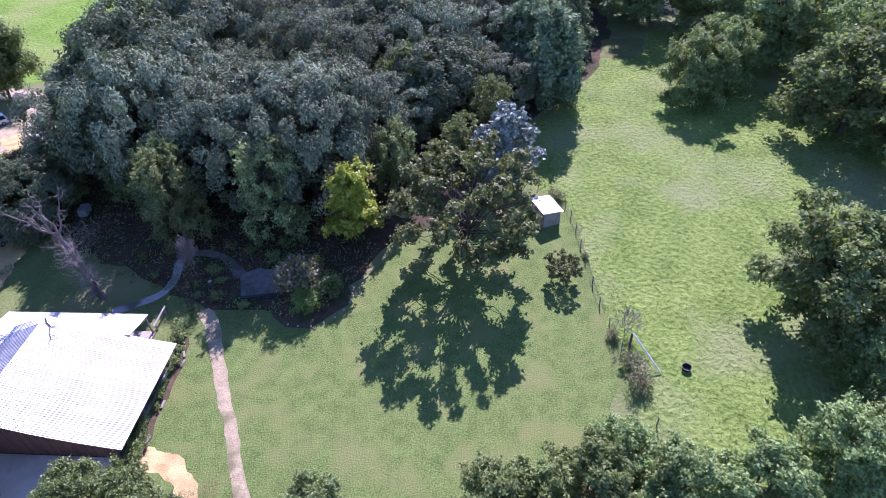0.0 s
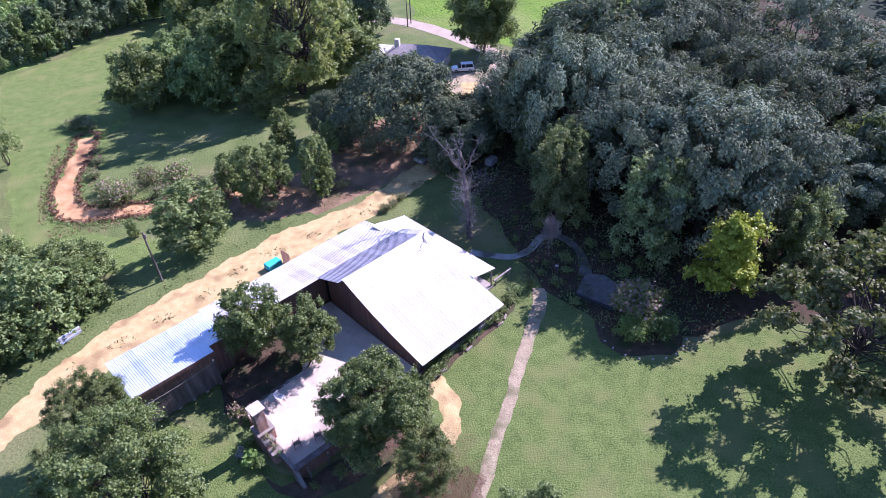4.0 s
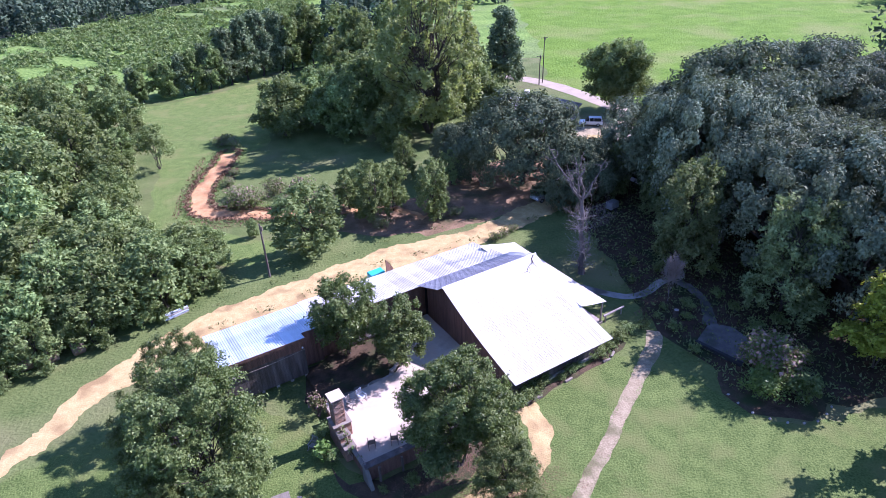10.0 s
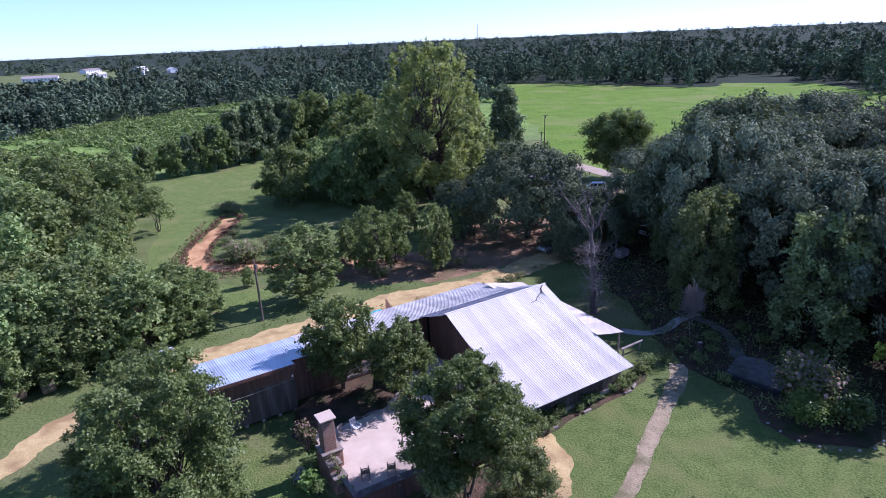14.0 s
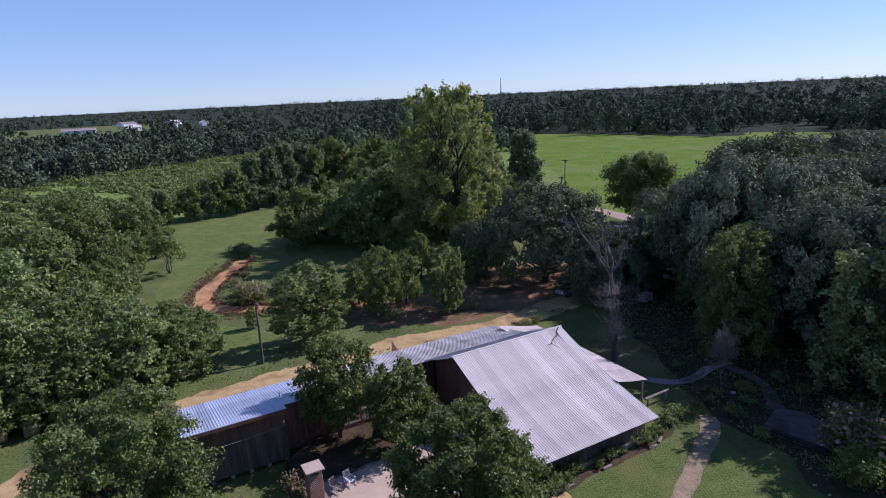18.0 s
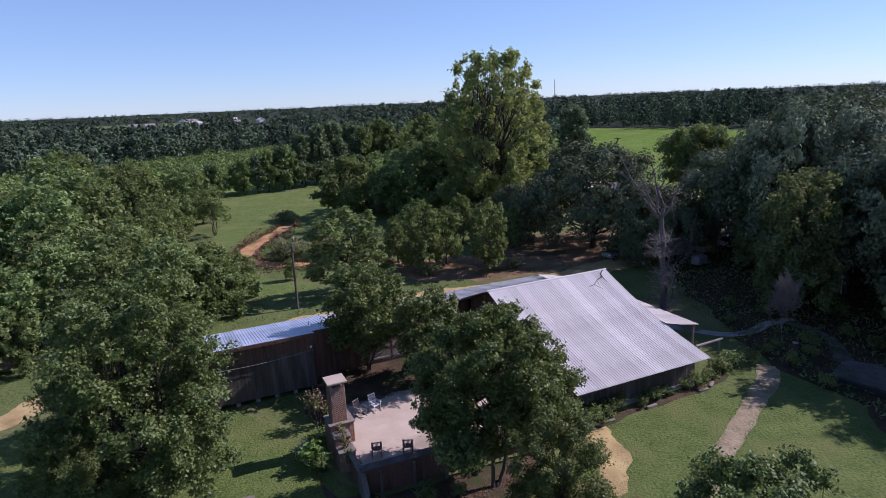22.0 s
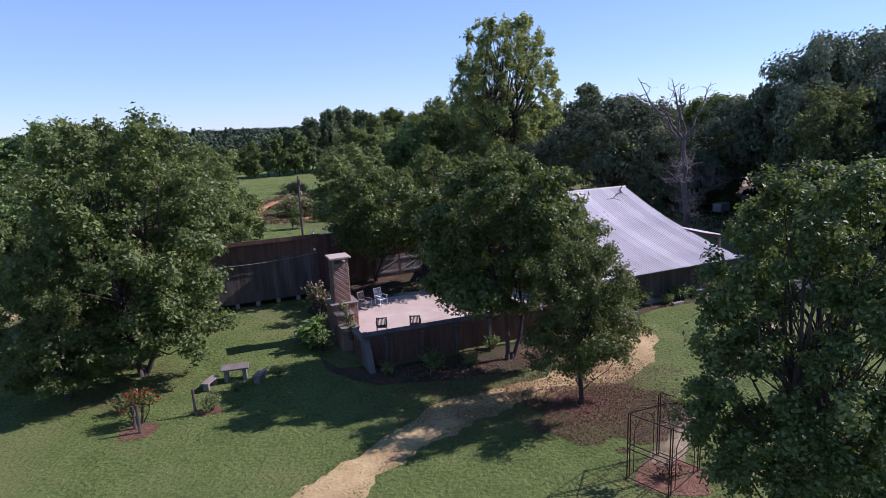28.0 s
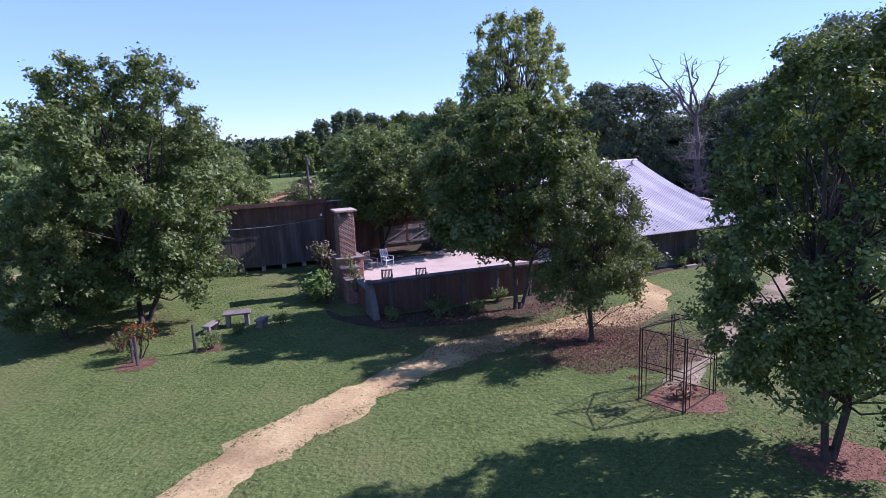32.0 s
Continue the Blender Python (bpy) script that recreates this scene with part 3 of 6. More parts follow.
def patch(name, outline, z, material, label, category, seed, rough=0.35, step=1.2, kind="structure"):
    """A flat area of ground with a ragged edge."""
    r = rng(seed)
    pts = smooth_line(list(outline) + [outline[0]], step)[:-1]
    bm = bmesh.new()
    vs = [bm.verts.new((p.x + r.normal() * rough, p.y + r.normal() * rough, z)) for p in pts]
    f = bm.faces.new(vs)
    f.normal_update()
    if f.normal.z < 0:
        f.normal_flip()
    bmesh.ops.triangulate(bm, faces=bm.faces[:])
    return solo(name, bm, material, label, category, kind)


def tufts(name, n, inside, box_, size, material, seed, label, category, z=0.0, up=0.55):
    """Countless blades or leaves strewn on the ground where inside(x, y) holds."""
    r = rng(seed)
    xy = np.stack([r.uniform(box_[0], box_[1], n), r.uniform(box_[2], box_[3], n)], 1)
    keep = inside(xy[:, 0], xy[:, 1])
    xy = xy[keep]
    pos = np.concatenate([xy, np.full((len(xy), 1), z + size * 0.3)], 1)
    nor = r.normal(size=(len(xy), 3)) * np.array([1, 1, up])
    return solo(name, leaf_cloud(name, pos, nor, size, material, r, 0.35, 0.1, True), material, label, category, "stuff")


def poly_mask(outline):
    ox_ = np.array(outline, float)

    def inside(x, y):
        res = np.zeros(len(x), bool)
        j = len(ox_) - 1
        for i in range(len(ox_)):
            xi, yi, xj, yj = *ox_[i], *ox_[j]
            res ^= ((yi > y) != (yj > y)) & (x < (xj - xi) * (y - yi) / (yj - yi + 1e-12) + xi)
            j = i
        return res
    return inside


# ---- ground ----
HILL = lambda d: 0.0 if d < 330 else min(3.0, (d - 330) * 0.004)


def ground_z(x, y):
    """Flat round the farm, rising gently far off."""
    d = math.hypot(x - 10, y - 10)
    return HILL(d) * (0.55 + 0.45 * math.sin(math.atan2(y, x) * 3 + 0.6)) - 0.0


def build_ground():
    bm = bmesh.new()
    radii = [0, 15, 30, 50, 75, 105, 140, 180, 230, 280, 330, 400, 500, 640, 820, 1050, 1400, 1900, 2600, 3400]
    seg = 96
    rings = []
    for rad in radii:
        ring = []
        for k in range(seg if rad else 1):
            a = k * math.tau / seg
            x, y = 10 + rad * math.cos(a), 10 + rad * math.sin(a)
            ring.append(bm.verts.new((x, y, ground_z(x, y))))
        rings.append(ring)
    for k in range(seg):
        bm.faces.new((rings[0][0], rings[1][k], rings[1][(k + 1) % seg]))
    for i in range(1, len(radii) - 1):
        for k in range(seg):
            bm.faces.new((rings[i][k], rings[i + 1][k], rings[i + 1][(k + 1) % seg], rings[i][(k + 1) % seg]))
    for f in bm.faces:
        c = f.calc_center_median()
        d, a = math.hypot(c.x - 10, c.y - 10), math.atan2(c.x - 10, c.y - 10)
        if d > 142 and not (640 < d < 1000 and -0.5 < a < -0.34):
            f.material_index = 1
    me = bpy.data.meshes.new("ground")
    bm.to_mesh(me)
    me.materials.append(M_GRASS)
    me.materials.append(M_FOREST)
    return solo("ground", me, M_GRASS, "green meadow ground round the farm", "ground", "structure", smooth=True)


build_ground()

LAWN = [(-40, -34), (14, -36), (34, -38), (47, -36.3), (58.5, -30), (69, -24), (62, -16), (52, -7), (41, -6.6), (36.5, -3.6), (33.5, 3), (28.5, 5.5), (17.5, 0.5), (4, -5.4), (-3.5, 2), (-11, 7), (-19, 5), (-40, -6)]
PASTURE_E = [(47, -36.6), (58.6, -30.4), (69.6, -24.2), (78, -10), (96, -14), (112, -14), (122, -19), (140, -26), (150, -60), (130, -80), (90, -95), (40, -80), (34, -48)]
PASTURE_N = [(56, 112), (60, 102), (68, 88), (74, 84), (100, 92), (140, 110), (185, 130), (222, 172), (236, 200), (262, 318), (236, 310), (196, 262), (155, 308), (106, 362), (86, 250), (66, 150)]
FIELD_NW = [(-27, 46), (-30, 62), (-33, 80), (-38, 92), (-48, 106), (-55, 114), (-45, 117.5), (-33, 124), (-20, 134), (-5, 146), (-2, 122), (-3, 102), (-12, 94), (-12, 83), (-16, 78), (-21, 66), (-21, 52), (-16, 44), (-8, 38), (-14, 33)]
WOODS_E = [(35, 9), (36.5, 2), (41, -4.5), (52, -5), (63, -12), (76, -9), (96, -12), (118, -16), (150, 0), (150, 80), (95, 80), (72, 76), (56, 64), (45, 50), (38, 40), (36, 26)]
patch("lawn", LAWN, 0.008, M_LAWN, "mown green lawn with dry patches", "lawn", 1, 0.3)
patch("pasture", PASTURE_E, 0.012, M_PASTURE_E, "bright green rough pasture grass", "pasture", 2, 0.3, 1.5)
patch("pasture", PASTURE_N, 0.012, M_PASTURE, "bright green open pasture behind the road", "pasture", 3, 1.0, 6)
patch("field", FIELD_NW, 0.008, M_LAWN, "mown green field beside the clay track", "lawn", 4, 0.4, 2)
patch("brush_field", [(-190, 108), (-60, 119), (-33, 128), (-5, 150), (58, 140), (72, 150), (92, 250), (60, 300), (0, 322), (-60, 326), (-130, 240), (-200, 185)], 0.006, M_BRUSH, "overgrown green field of rank weeds beyond the hedgerow", "field", 20, 1.0, 8)
patch("woodland_floor", WOODS_E, 0.016, M_LITTER, "brown leaf litter under the oaks", "ground", 5, 0.6, 2.5)
patch("orchard_floor", [(1, 39.5), (8, 37.6), (16, 36.6), (24, 39), (36, 43.5), (46, 49), (45, 60), (34, 62), (24, 60), (17, 52), (8, 48), (-2, 49), (-5, 44)], 0.012, M_DIRT, "bare reddish dirt and leaf litter under the trees by the drive", "ground", 21, 0.5, 2.0)
patch("yard_floor", [(-3.5, 10), (3.2, 13), (10, 16.0), (11.3, 12.6), (4.6, 6.9), (-2.6, 4.2)], 0.02, M_LITTER, "shaded brown earth in the yard behind the patio", "ground", 6, 0.2)
patch("bed", [(-1, -3), (2.4, -5.4), (13.6, -1.6), (12.6, -4.4), (9.6, -6.8), (4, -7.6), (0.2, -6.2)], 0.03, M_LITTER, "brown leaf-strewn bed under the patio wall", "planting bed", 7, 0.25)
patch("bed", [(36.3, -1.5), (37.4, -4.6), (41.5, -6.6), (44.5, -5.2), (44, -1.0), (40.5, 1.2), (37.5, 1.6)], 0.03, M_LITTER, "dark planting bed with shrubs beside the lawn", "planting bed", 8, 0.2)
patch("bed", [(16.6, 0.9), (17.3, 0.4), (22, 2.6), (28.0, 5.2), (30.3, 7.4), (29.0, 8.0), (27, 5.8), (21.5, 3.2)], 0.03, M_LITTER, "narrow flower bed along the house wall", "planting bed", 9, 0.12)
DRIVE = [(-46, -18), (-36, -5.5), (-30.2, 1.6), (-27.4, 5.2), (-24.6, 10.6), (-20.5, 14.9), (-15.4, 18.9), (-9.4, 21.9), (-2.6, 25.0), (3.0, 27.9), (9.2, 30.9), (15.8, 33.0), (21.5, 35.0), (27, 38.2), (33, 41.4), (42, 47), (47, 58), (53, 70)]
strip("drive", DRIVE, (1.8, 1.9, 2.1, 2.5, 3.2, 4.6, 6.2, 7.0, 7.2, 7.2, 6.6, 4.8, 4.0, 4.6, 5.0, 3.4, 3.4, 3.4), 0.034, M_SAND, "sandy pale orange farm drive", "drive", 10, 0.26, 0.35)
TRACK = [(-19.6, 78.5), (-20.4, 71), (-21.8, 63), (-21.4, 55), (-19, 51.2), (-14, 49.6), (-8, 48.2), (0, 47.2), (8, 46.2), (14, 42)]
strip("clay_track", TRACK, (2.9, 2.7, 3.0, 3.6, 2.4, 1.8, 1.5), 0.03, M_CLAY, "curved track of bare orange clay", "track", 11, 0.3)
PATHN = [(34.2, 8.6), (33.0, 6.3), (31.2, 4.1), (28.4, 1.1), (24.0, -4.1), (20.4, -8.1), (17.2, -11.8), (15.6, -13.6), (14.2, -16.2)]
strip("gravel_path", PATHN, (1.7, 1.5, 1.25, 1.25, 1.35), 0.014, M_GRAVEL, "worn gravel footpath across the lawn", "path", 12, 0.07, 0.25)
PATHS = [(17.0, 0.6), (17.5, -3.6), (15.4, -6.7), (12, -8.3), (7.4, -10.4), (4.9, -12.9), (2.9, -14.9), (1.6, -16.8), (0.3, -18.9), (-0.9, -21.4), (-3.2, -28), (-6, -36)]
strip("sandy_path", PATHS, (2.0, 2.3, 2.2, 2.0, 2.1, 2.5, 2.6), 0.014, M_SAND, "bare sandy footpath through the grass", "path", 13, 0.2, 0.35)
ROAD = [(30, 130), (45, 122), (52, 116.5), (56, 110.5), (59.2, 103), (61.6, 95), (63.6, 87), (64.4, 80), (62.4, 74), (57, 68), (52, 64)]
strip("road", ROAD, (4.6, 4.6, 4.4, 3.8), 0.03, M_ROAD, "pale tan gravel lane beside the pasture", "road", 14, 0.12, 3)
patch("car_yard", [(50, 80), (60, 78), (62.5, 70), (58, 63.5), (50, 64), (47, 71)], 0.026, M_GRAVEL, "pale gravel yard beside the house", "yard", 15, 0.3)
patch("pond", [(119, -16), (127, -14), (131, -20), (125, -23), (119.5, -20.5)], 0.03, M_WATER, "small olive green pond at the pasture's end", "pond", 16, 0.4)
for cx, cy, cr in ((-7.6, -11.3, 0.8), (-5.1, -9.7, 0.55), (12.4, -10.5, 1.3), (16.8, -21.0, 1.3), (14.2, -16.8, 1.35), (10.2, -5.0, 1.3)):
    patch("mulch_ring", [(cx + cr * math.cos(k * 0.785), cy + cr * 0.85 * math.sin(k * 0.785)) for k in range(8)], 0.022, M_MULCH, "ring of reddish mulch on the lawn", "mulch", int(cx * 7 + 99), 0.14, 0.3)
tufts("fallen_leaves", 9000, poly_mask([(5, -6), (13.8, -3.5), (16.5, -8), (13.5, -13), (9.5, -10.5), (4, -8.5)]), (2, 18, -14, -2), 0.11, L_FALLEN, 5, "scattered dry brown leaves under the trees", "leaves", 0.045, 3.0)
tufts("fallen_leaves", 60000, lambda x, y: np.hypot((x - 13.4) / 3.6, (y + 11.6) / 2.9) < 1 + 0.22 * np.sin(x * 2.3) * np.cos(y * 2.7), (8, 19, -16, -7), 0.07, L_FALLEN, 38, "brown leaves strewn round the young tree's trunk", "leaves", 0.03, 3.0)
near_lawn = poly_mask([(-26, -30), (26, -32), (28, -14), (18, -2), (8, -7), (-3, -3), (-10, 4), (-26, 2)])
tufts("grass_blades", 150000, poly_mask([(-16, -27), (22, -27), (23, -12), (14, -8), (-2, -7), (-14, -9)]), (-16, 23, -27, -7), 0.048, L_GRASS, 28, "fine mown grass blades in the open lawn", "grass", 0.0, 7.0)
tufts("grass", 110000, near_lawn, (-26, 28, -32, 5), 0.07, L_GRASS, 6, "short mown grass blades", "grass", 0.0, 7.0)
tufts("pasture_grass", 60000, poly_mask(PASTURE_E), (34, 150, -95, -10), 0.19, L_PASTURE, 7, "long rough pasture grass tufts", "grass", 0.0, 0.5)
brush = poly_mask([(-180, 110), (-60, 112), (-40, 150), (-20, 200), (-5, 320), (-60, 320), (-120, 230), (-190, 180)])
lanes = lambda x, y: brush(x, y) & (np.sin(x * 0.05 + y * 0.021 + 1.5 * np.sin(y * 0.03)) + 0.5 * np.sin(x * 0.13 - y * 0.09) + 0.5 * np.sin(x * 0.31 + y * 0.27) > -1.0)
tufts("field_brush", 110000, lanes, (-190, 0, 105, 325), 0.9, L_WEEDS, 8, "dense leafy green brush on the field", "brush", 0.2, 1.4)
shade_bed = poly_mask([(34, 22), (34.5, 12), (36, 4), (37, -1), (41, -5), (52, -5), (58, 8), (56, 30), (52, 48), (42, 50), (36, 40)])
tufts("undergrowth", 9000, shade_bed, (34, 58, -5, 50), 0.34, L_FOREST, 19, "low leafy undergrowth in the shade of the oaks", "undergrowth", 0.08, 0.9)
tufts("fallen_leaves", 26000, lambda x, y: np.hypot((x - 10.5) / 7.5, (y + 8.8) / 4.6) < 1 + 0.25 * np.sin(x * 1.7) * np.cos(y * 2.1), (0, 20, -15, -3), 0.075, L_FALLEN, 25, "thin litter of brown leaves on path and grass", "leaves", 0.05, 3.0)
verge = lambda x, y: ((np.abs(y - np.interp(x, [-30, -23.6, -18.2, -12, -5.5, 3, 13, 20, 28, 34], [3.2, 15.6, 20.6, 23.2, 26.2, 31.4, 34.2, 36.6, 39.5, 42.2])) > 1.9) & (np.abs(y - np.interp(x, [-30, -23.6, -18.2, -12, -5.5, 3, 13, 20, 28, 34], [3.2, 15.6, 20.6, 23.2, 26.2, 31.4, 34.2, 36.6, 39.5, 42.2])) < 3.6) & (np.sin(x * 1.3) + np.sin(y * 1.9 + x * 0.4) > 0.1))
tufts("verge_plants", 9000, verge, (-22, 34, 16, 47), 0.3, L_OLIVE, 26, "ragged weeds along the edges of the drive", "weeds", 0.06, 0.8)
field_grass = poly_mask(FIELD_NW)
tufts("field_grass", 22000, field_grass, (-45, -5, 32, 106), 0.14, L_GRASS, 27, "short grass tufts of the field", "grass", 0.0, 0.7)

def along(line, half, spread_):
    """True near the two edges of a track."""
    pts = np.array([(p.x, p.y) for p in smooth_line(line, 0.5)])

    def near(x, y):
        d = np.full(len(x), 1e9)
        for a, b in pts:
            d = np.minimum(d, (x - a) ** 2 + (y - b) ** 2)
        return np.abs(np.sqrt(d) - half) < spread_ * (0.6 + 0.6 * np.sin(x * 2.3) * np.sin(y * 2.9 + 1))
    return near


tufts("path_edge_grass", 60000, along(PATHS[2:], 1.0, 0.30), (-8, 18, -36, 0), 0.09, L_GRASS, 29, "ragged grass growing over the path's edges", "grass", 0.012, 3.5)
tufts("gravel_edge_grass", 30000, along(PATHN, 0.68, 0.22), (13, 34, -17, 8), 0.09, L_GRASS, 30, "ragged grass along the gravel path", "grass", 0.012, 3.5)
tufts("path_litter", 60000, along(PATHS[1:], 0.95, 0.42), (-8, 19, -36, 0), 0.06, L_FALLEN, 34, "brown leaf litter along the sandy path's edges", "leaves", 0.012, 4.0)
mulched = lambda x, y: (np.hypot(x - 12.9, y + 10.9) < 2.1 + 0.6 * np.sin(x * 3) * np.sin(y * 2.6)) | (np.hypot(x - 16.9, y + 21.0) < 2.3 + 0.6 * np.sin(x * 3) * np.sin(y * 2.6)) | (np.hypot(x - 14.2, y + 16.6) < 1.9) | (np.hypot((x + 7.7) / 0.9, (y + 11.2) / 1.2) < 1) | (np.hypot(x + 10.6, y + 6.2) < 3.0 + 0.5 * np.sin(x * 3))
tufts("mulch_litter", 90000, mulched, (-15, 20, -24, -2), 0.065, L_FALLEN, 35, "reddish bark and leaf litter round the trunks", "leaves", 0.02, 4.0)


tufts("track_brush", 60000, along(TRACK[:8], 1.9, 0.75), (-27, 2, 44, 82), 0.34, L_FALLEN, 36, "cut brown brush piled along the clay track", "brush", 0.16, 1.0)
tufts("track_weeds", 30000, along(TRACK[:8], 2.6, 0.7), (-27, 2, 44, 82), 0.3, L_MID, 37, "weeds growing along the clay track", "weeds", 0.12, 0.8)


# ---- farmhouse, barn ----
HX, HY, HT = 11.56, 12.28, 22.1


def interp(prof, v):
    return float(np.interp(v, [p[0] for p in prof], [p[1] for p in prof]))


def roof_panel_mesh(name, width, prof, material, ribs=4, rib_h=0.035, thick=0.03):
    """A ribbed metal sheet: ribs run down the slope, prof is a list of (v, z) from low v to high v."""
    xs = []
    for k in range(ribs):
        x = width * k / ribs
        w = width / ribs
        xs += [(x, 0), (x + w * 0.5, 0), (x + w * 0.6, rib_h), (x + w * 0.9, rib_h)]
    xs.append((width, 0))
    top, low, n = [], [], len(xs)
    for v, z in prof:
        top += [(x, v, z + h) for x, h in xs]
    for v, z in prof:
        low += [(0, v, z - thick), (width, v, z - thick)]
    verts = top + low
    b = len(top)
    quads = []
    m = len(prof)
    for i in range(m - 1):
        for k in range(n - 1):
            quads.append((i * n + k, i * n + k + 1, (i + 1) * n + k + 1, (i + 1) * n + k))
        a, c = b + 2 * i, b + 2 * i + 2
        quads.append((a, c, c + 1, a + 1))
        quads.append((i * n, (i + 1) * n, c, a))
        quads.append((i * n + n - 1, a + 1, c + 1, (i + 1) * n + n - 1))
    me = bpy.data.meshes.new(name)
    ends = [tuple(range(n)) + (b + 1, b), tuple(range((m - 1) * n + n - 1, (m - 1) * n - 1, -1)) + (b + 2 * m - 2, b + 2 * m - 1)]
    me.from_pydata(verts, [], quads + ends)
    me.update()
    me.materials.append(material)
    return me


def lay_roof(parent, u0, u1, prof, material, label="", pw=0.92, lift=0.0):
    n = max(1, round((u1 - u0) / pw))
    w = (u1 - u0) / n
    me = roof_panel_mesh("roof_panel", w - 0.004, prof, material)
    for k in range(n):
        ob = part("roof_panel", me, material, parent, label)
        ob.location = (u0 + k * w, 0, lift + (0.004 if k % 2 else 0.0))


def boards(parent, a, b, z0, top, material, width=0.24, thick=0.035, gap=0.012, seed=0, name="board", skip=()):
    """Upright planks from plan point a to b; top is a height or a function of the distance along."""
    r = rng(seed)
    a, b = Vector((*a, 0)), Vector((*b, 0))
    ln = (b - a).length
    d = (b - a) / ln
    s = Vector((d.y, -d.x, 0))
    n = max(1, round(ln / width))
    w = ln / n
    for k in range(n):
        x0, x1 = k * w + gap / 2, (k + 1) * w - gap / 2
        if any(q0 < (x0 + x1) / 2 < q1 for q0, q1 in skip):
            continue
        off = r.uniform(0, 0.012)
        h0, h1 = (top(x0), top(x1)) if callable(top) else (top, top)
        zb = z0 + r.uniform(0, 0.04)
        vs = []
        for q in (off, off + thick):
            for x, z in ((x0, zb), (x1, zb), (x1, h1), (x0, h0)):
                vs.append((*(a + d * x + s * q).xy, z))
        me = bpy.data.meshes.new(name)
        me.from_pydata(vs, [], [(0, 3, 2, 1), (4, 5, 6, 7), (0, 1, 5, 4), (1, 2, 6, 5), (2, 3, 7, 6), (3, 0, 4, 7)])
        me.update()
        part(name, me, material, parent)


MAIN = [(-12.5, 2.53), (-11.0, 2.86), (-9.4, 3.24), (-7.8, 3.66), (-6.2, 4.13), (-4.6, 4.66), (-3.0, 5.27), (-1.5, 5.90), (0.0, 6.55)]
FARS = [(0.0, 6.55), (2.2, 5.62), (4.5, 4.66)]
house = thing("farmhouse", (HX, HY, 0), HT, "weathered wooden farmhouse with a pale ribbed metal roof", "house")
lay_roof(house, 0.0, 12.45, MAIN, M_TIN)
# most of the far slope has a darker grey base colour than the front
lay_roof(house, -0.6, 11.4, FARS, M_TINDARK, "darker grey sheet of roof metal")
lay_roof(house, 11.4, 12.45, FARS, M_TIN)
bm = bmesh.new()
beam(bm, (-0.1, 0, 6.58), (12.5, 0, 6.58), 0.09, 0.09, 6)
part("ridge_cap", bm, M_TIN, house)
boards(house, (0.35, 3.9), (0.35, -11.3), 0.0, lambda q: interp(MAIN + FARS[1:], 3.9 - q) - 0.06, M_WOODRED, seed=1)
boards(house, (0.35, -11.3), (12.1, -11.3), 0.0, 2.72, M_WOOD, seed=2)
boards(house, (12.1, -11.3), (12.1, 3.9), 0.0, lambda q: interp(MAIN + FARS[1:], -11.3 + q) - 0.06, M_WOODRED, seed=3)
bm = bmesh.new()
slab(bm, [(0.45, 3.9), (0.45, -11.2), (12.0, -11.2), (12.0, 3.9)], 0.0, lambda x, y: interp(MAIN + FARS[1:], y) - 0.12)
part("wall_core", bm, M_DARK, house)
bm = bmesh.new()
box(bm, 0.2, 12.25, -11.55, -11.25, 0.0, 0.28)
part("footing", bm, M_OLDCONC, house)
for bx in np.linspace(0.15, 12.3, 9):
    bm = bmesh.new()
    box(bm, bx - 0.04, bx + 0.04, -12.4, -11.3, 2.36, 2.48)
    part("rafter_tail", bm, M_WOOD, house)

# east porch wing with its own low roof
porch = thing("porch", (HX, HY, 0), HT, "open timber porch with a flat white metal roof", "porch")
me = roof_panel_mesh("roof_panel", 0.92, [(-16.1, 3.0), (-14.0, 3.42), (-12.35, 3.86)], M_TIN)
for k in range(18):
    ob = part("roof_panel", me, M_TIN, porch)
    ob.matrix_local = pose(0, -7.9 + k * 0.906, 0.004 * (k % 2), 0, 0, 90)
me = roof_panel_mesh("roof_panel", 0.92, [(-12.35, 3.86), (-10.6, 4.2)], M_TIN)
for k in range(4):
    ob = part("roof_panel", me, M_TIN, porch)
    ob.matrix_local = pose(0, 4.9 + k * 0.88, 0.02, 0, 0, 90)
for k, py in enumerate((-7.6, -4.4, -1.2, 2.0, 5.2, 8.1)):
    bm = bmesh.new()
    box(bm, 15.7, 15.86, py - 0.08, py + 0.08, 0.0, 2.98, 0.012)
    part("post", bm, M_TIMBER, porch)
bm = bmesh.new()
box(bm, 15.66, 15.9, -7.75, 8.3, 2.78, 2.94)
part("beam", bm, M_TIMBER, porch)
bm = bmesh.new()
box(bm, 12.2, 16.0, -7.8, 8.3, 0.0, 0.3)
part("porch_floor", bm, M_TIMBER, porch)

# long breezeway and barn share one low roof line
BREEZE = [(4.1, 4.72), (11.2, 3.2)]
BARN = [(2.3, 4.95), (10.5, 3.45)]
breeze = thing("breezeway", (HX, HY, 0), HT, "long low wooden wing with a ribbed metal roof", "wing")
lay_roof(breeze, -12.3, 11.5, BREEZE, M_TIN)
boards(breeze, (-12.4, 4.5), (0.3, 4.5), 0.0, 4.55, M_WOODRED, seed=4)
boards(breeze, (11.2, 4.8), (11.2, 10.8), 0.0, lambda q: 4.5 - q * 0.215, M_WOOD, seed=5)
boards(breeze, (11.2, 10.8), (-12.2, 10.8), 0.0, 3.2, M_WOOD, seed=6, width=0.4)
bm = bmesh.new()
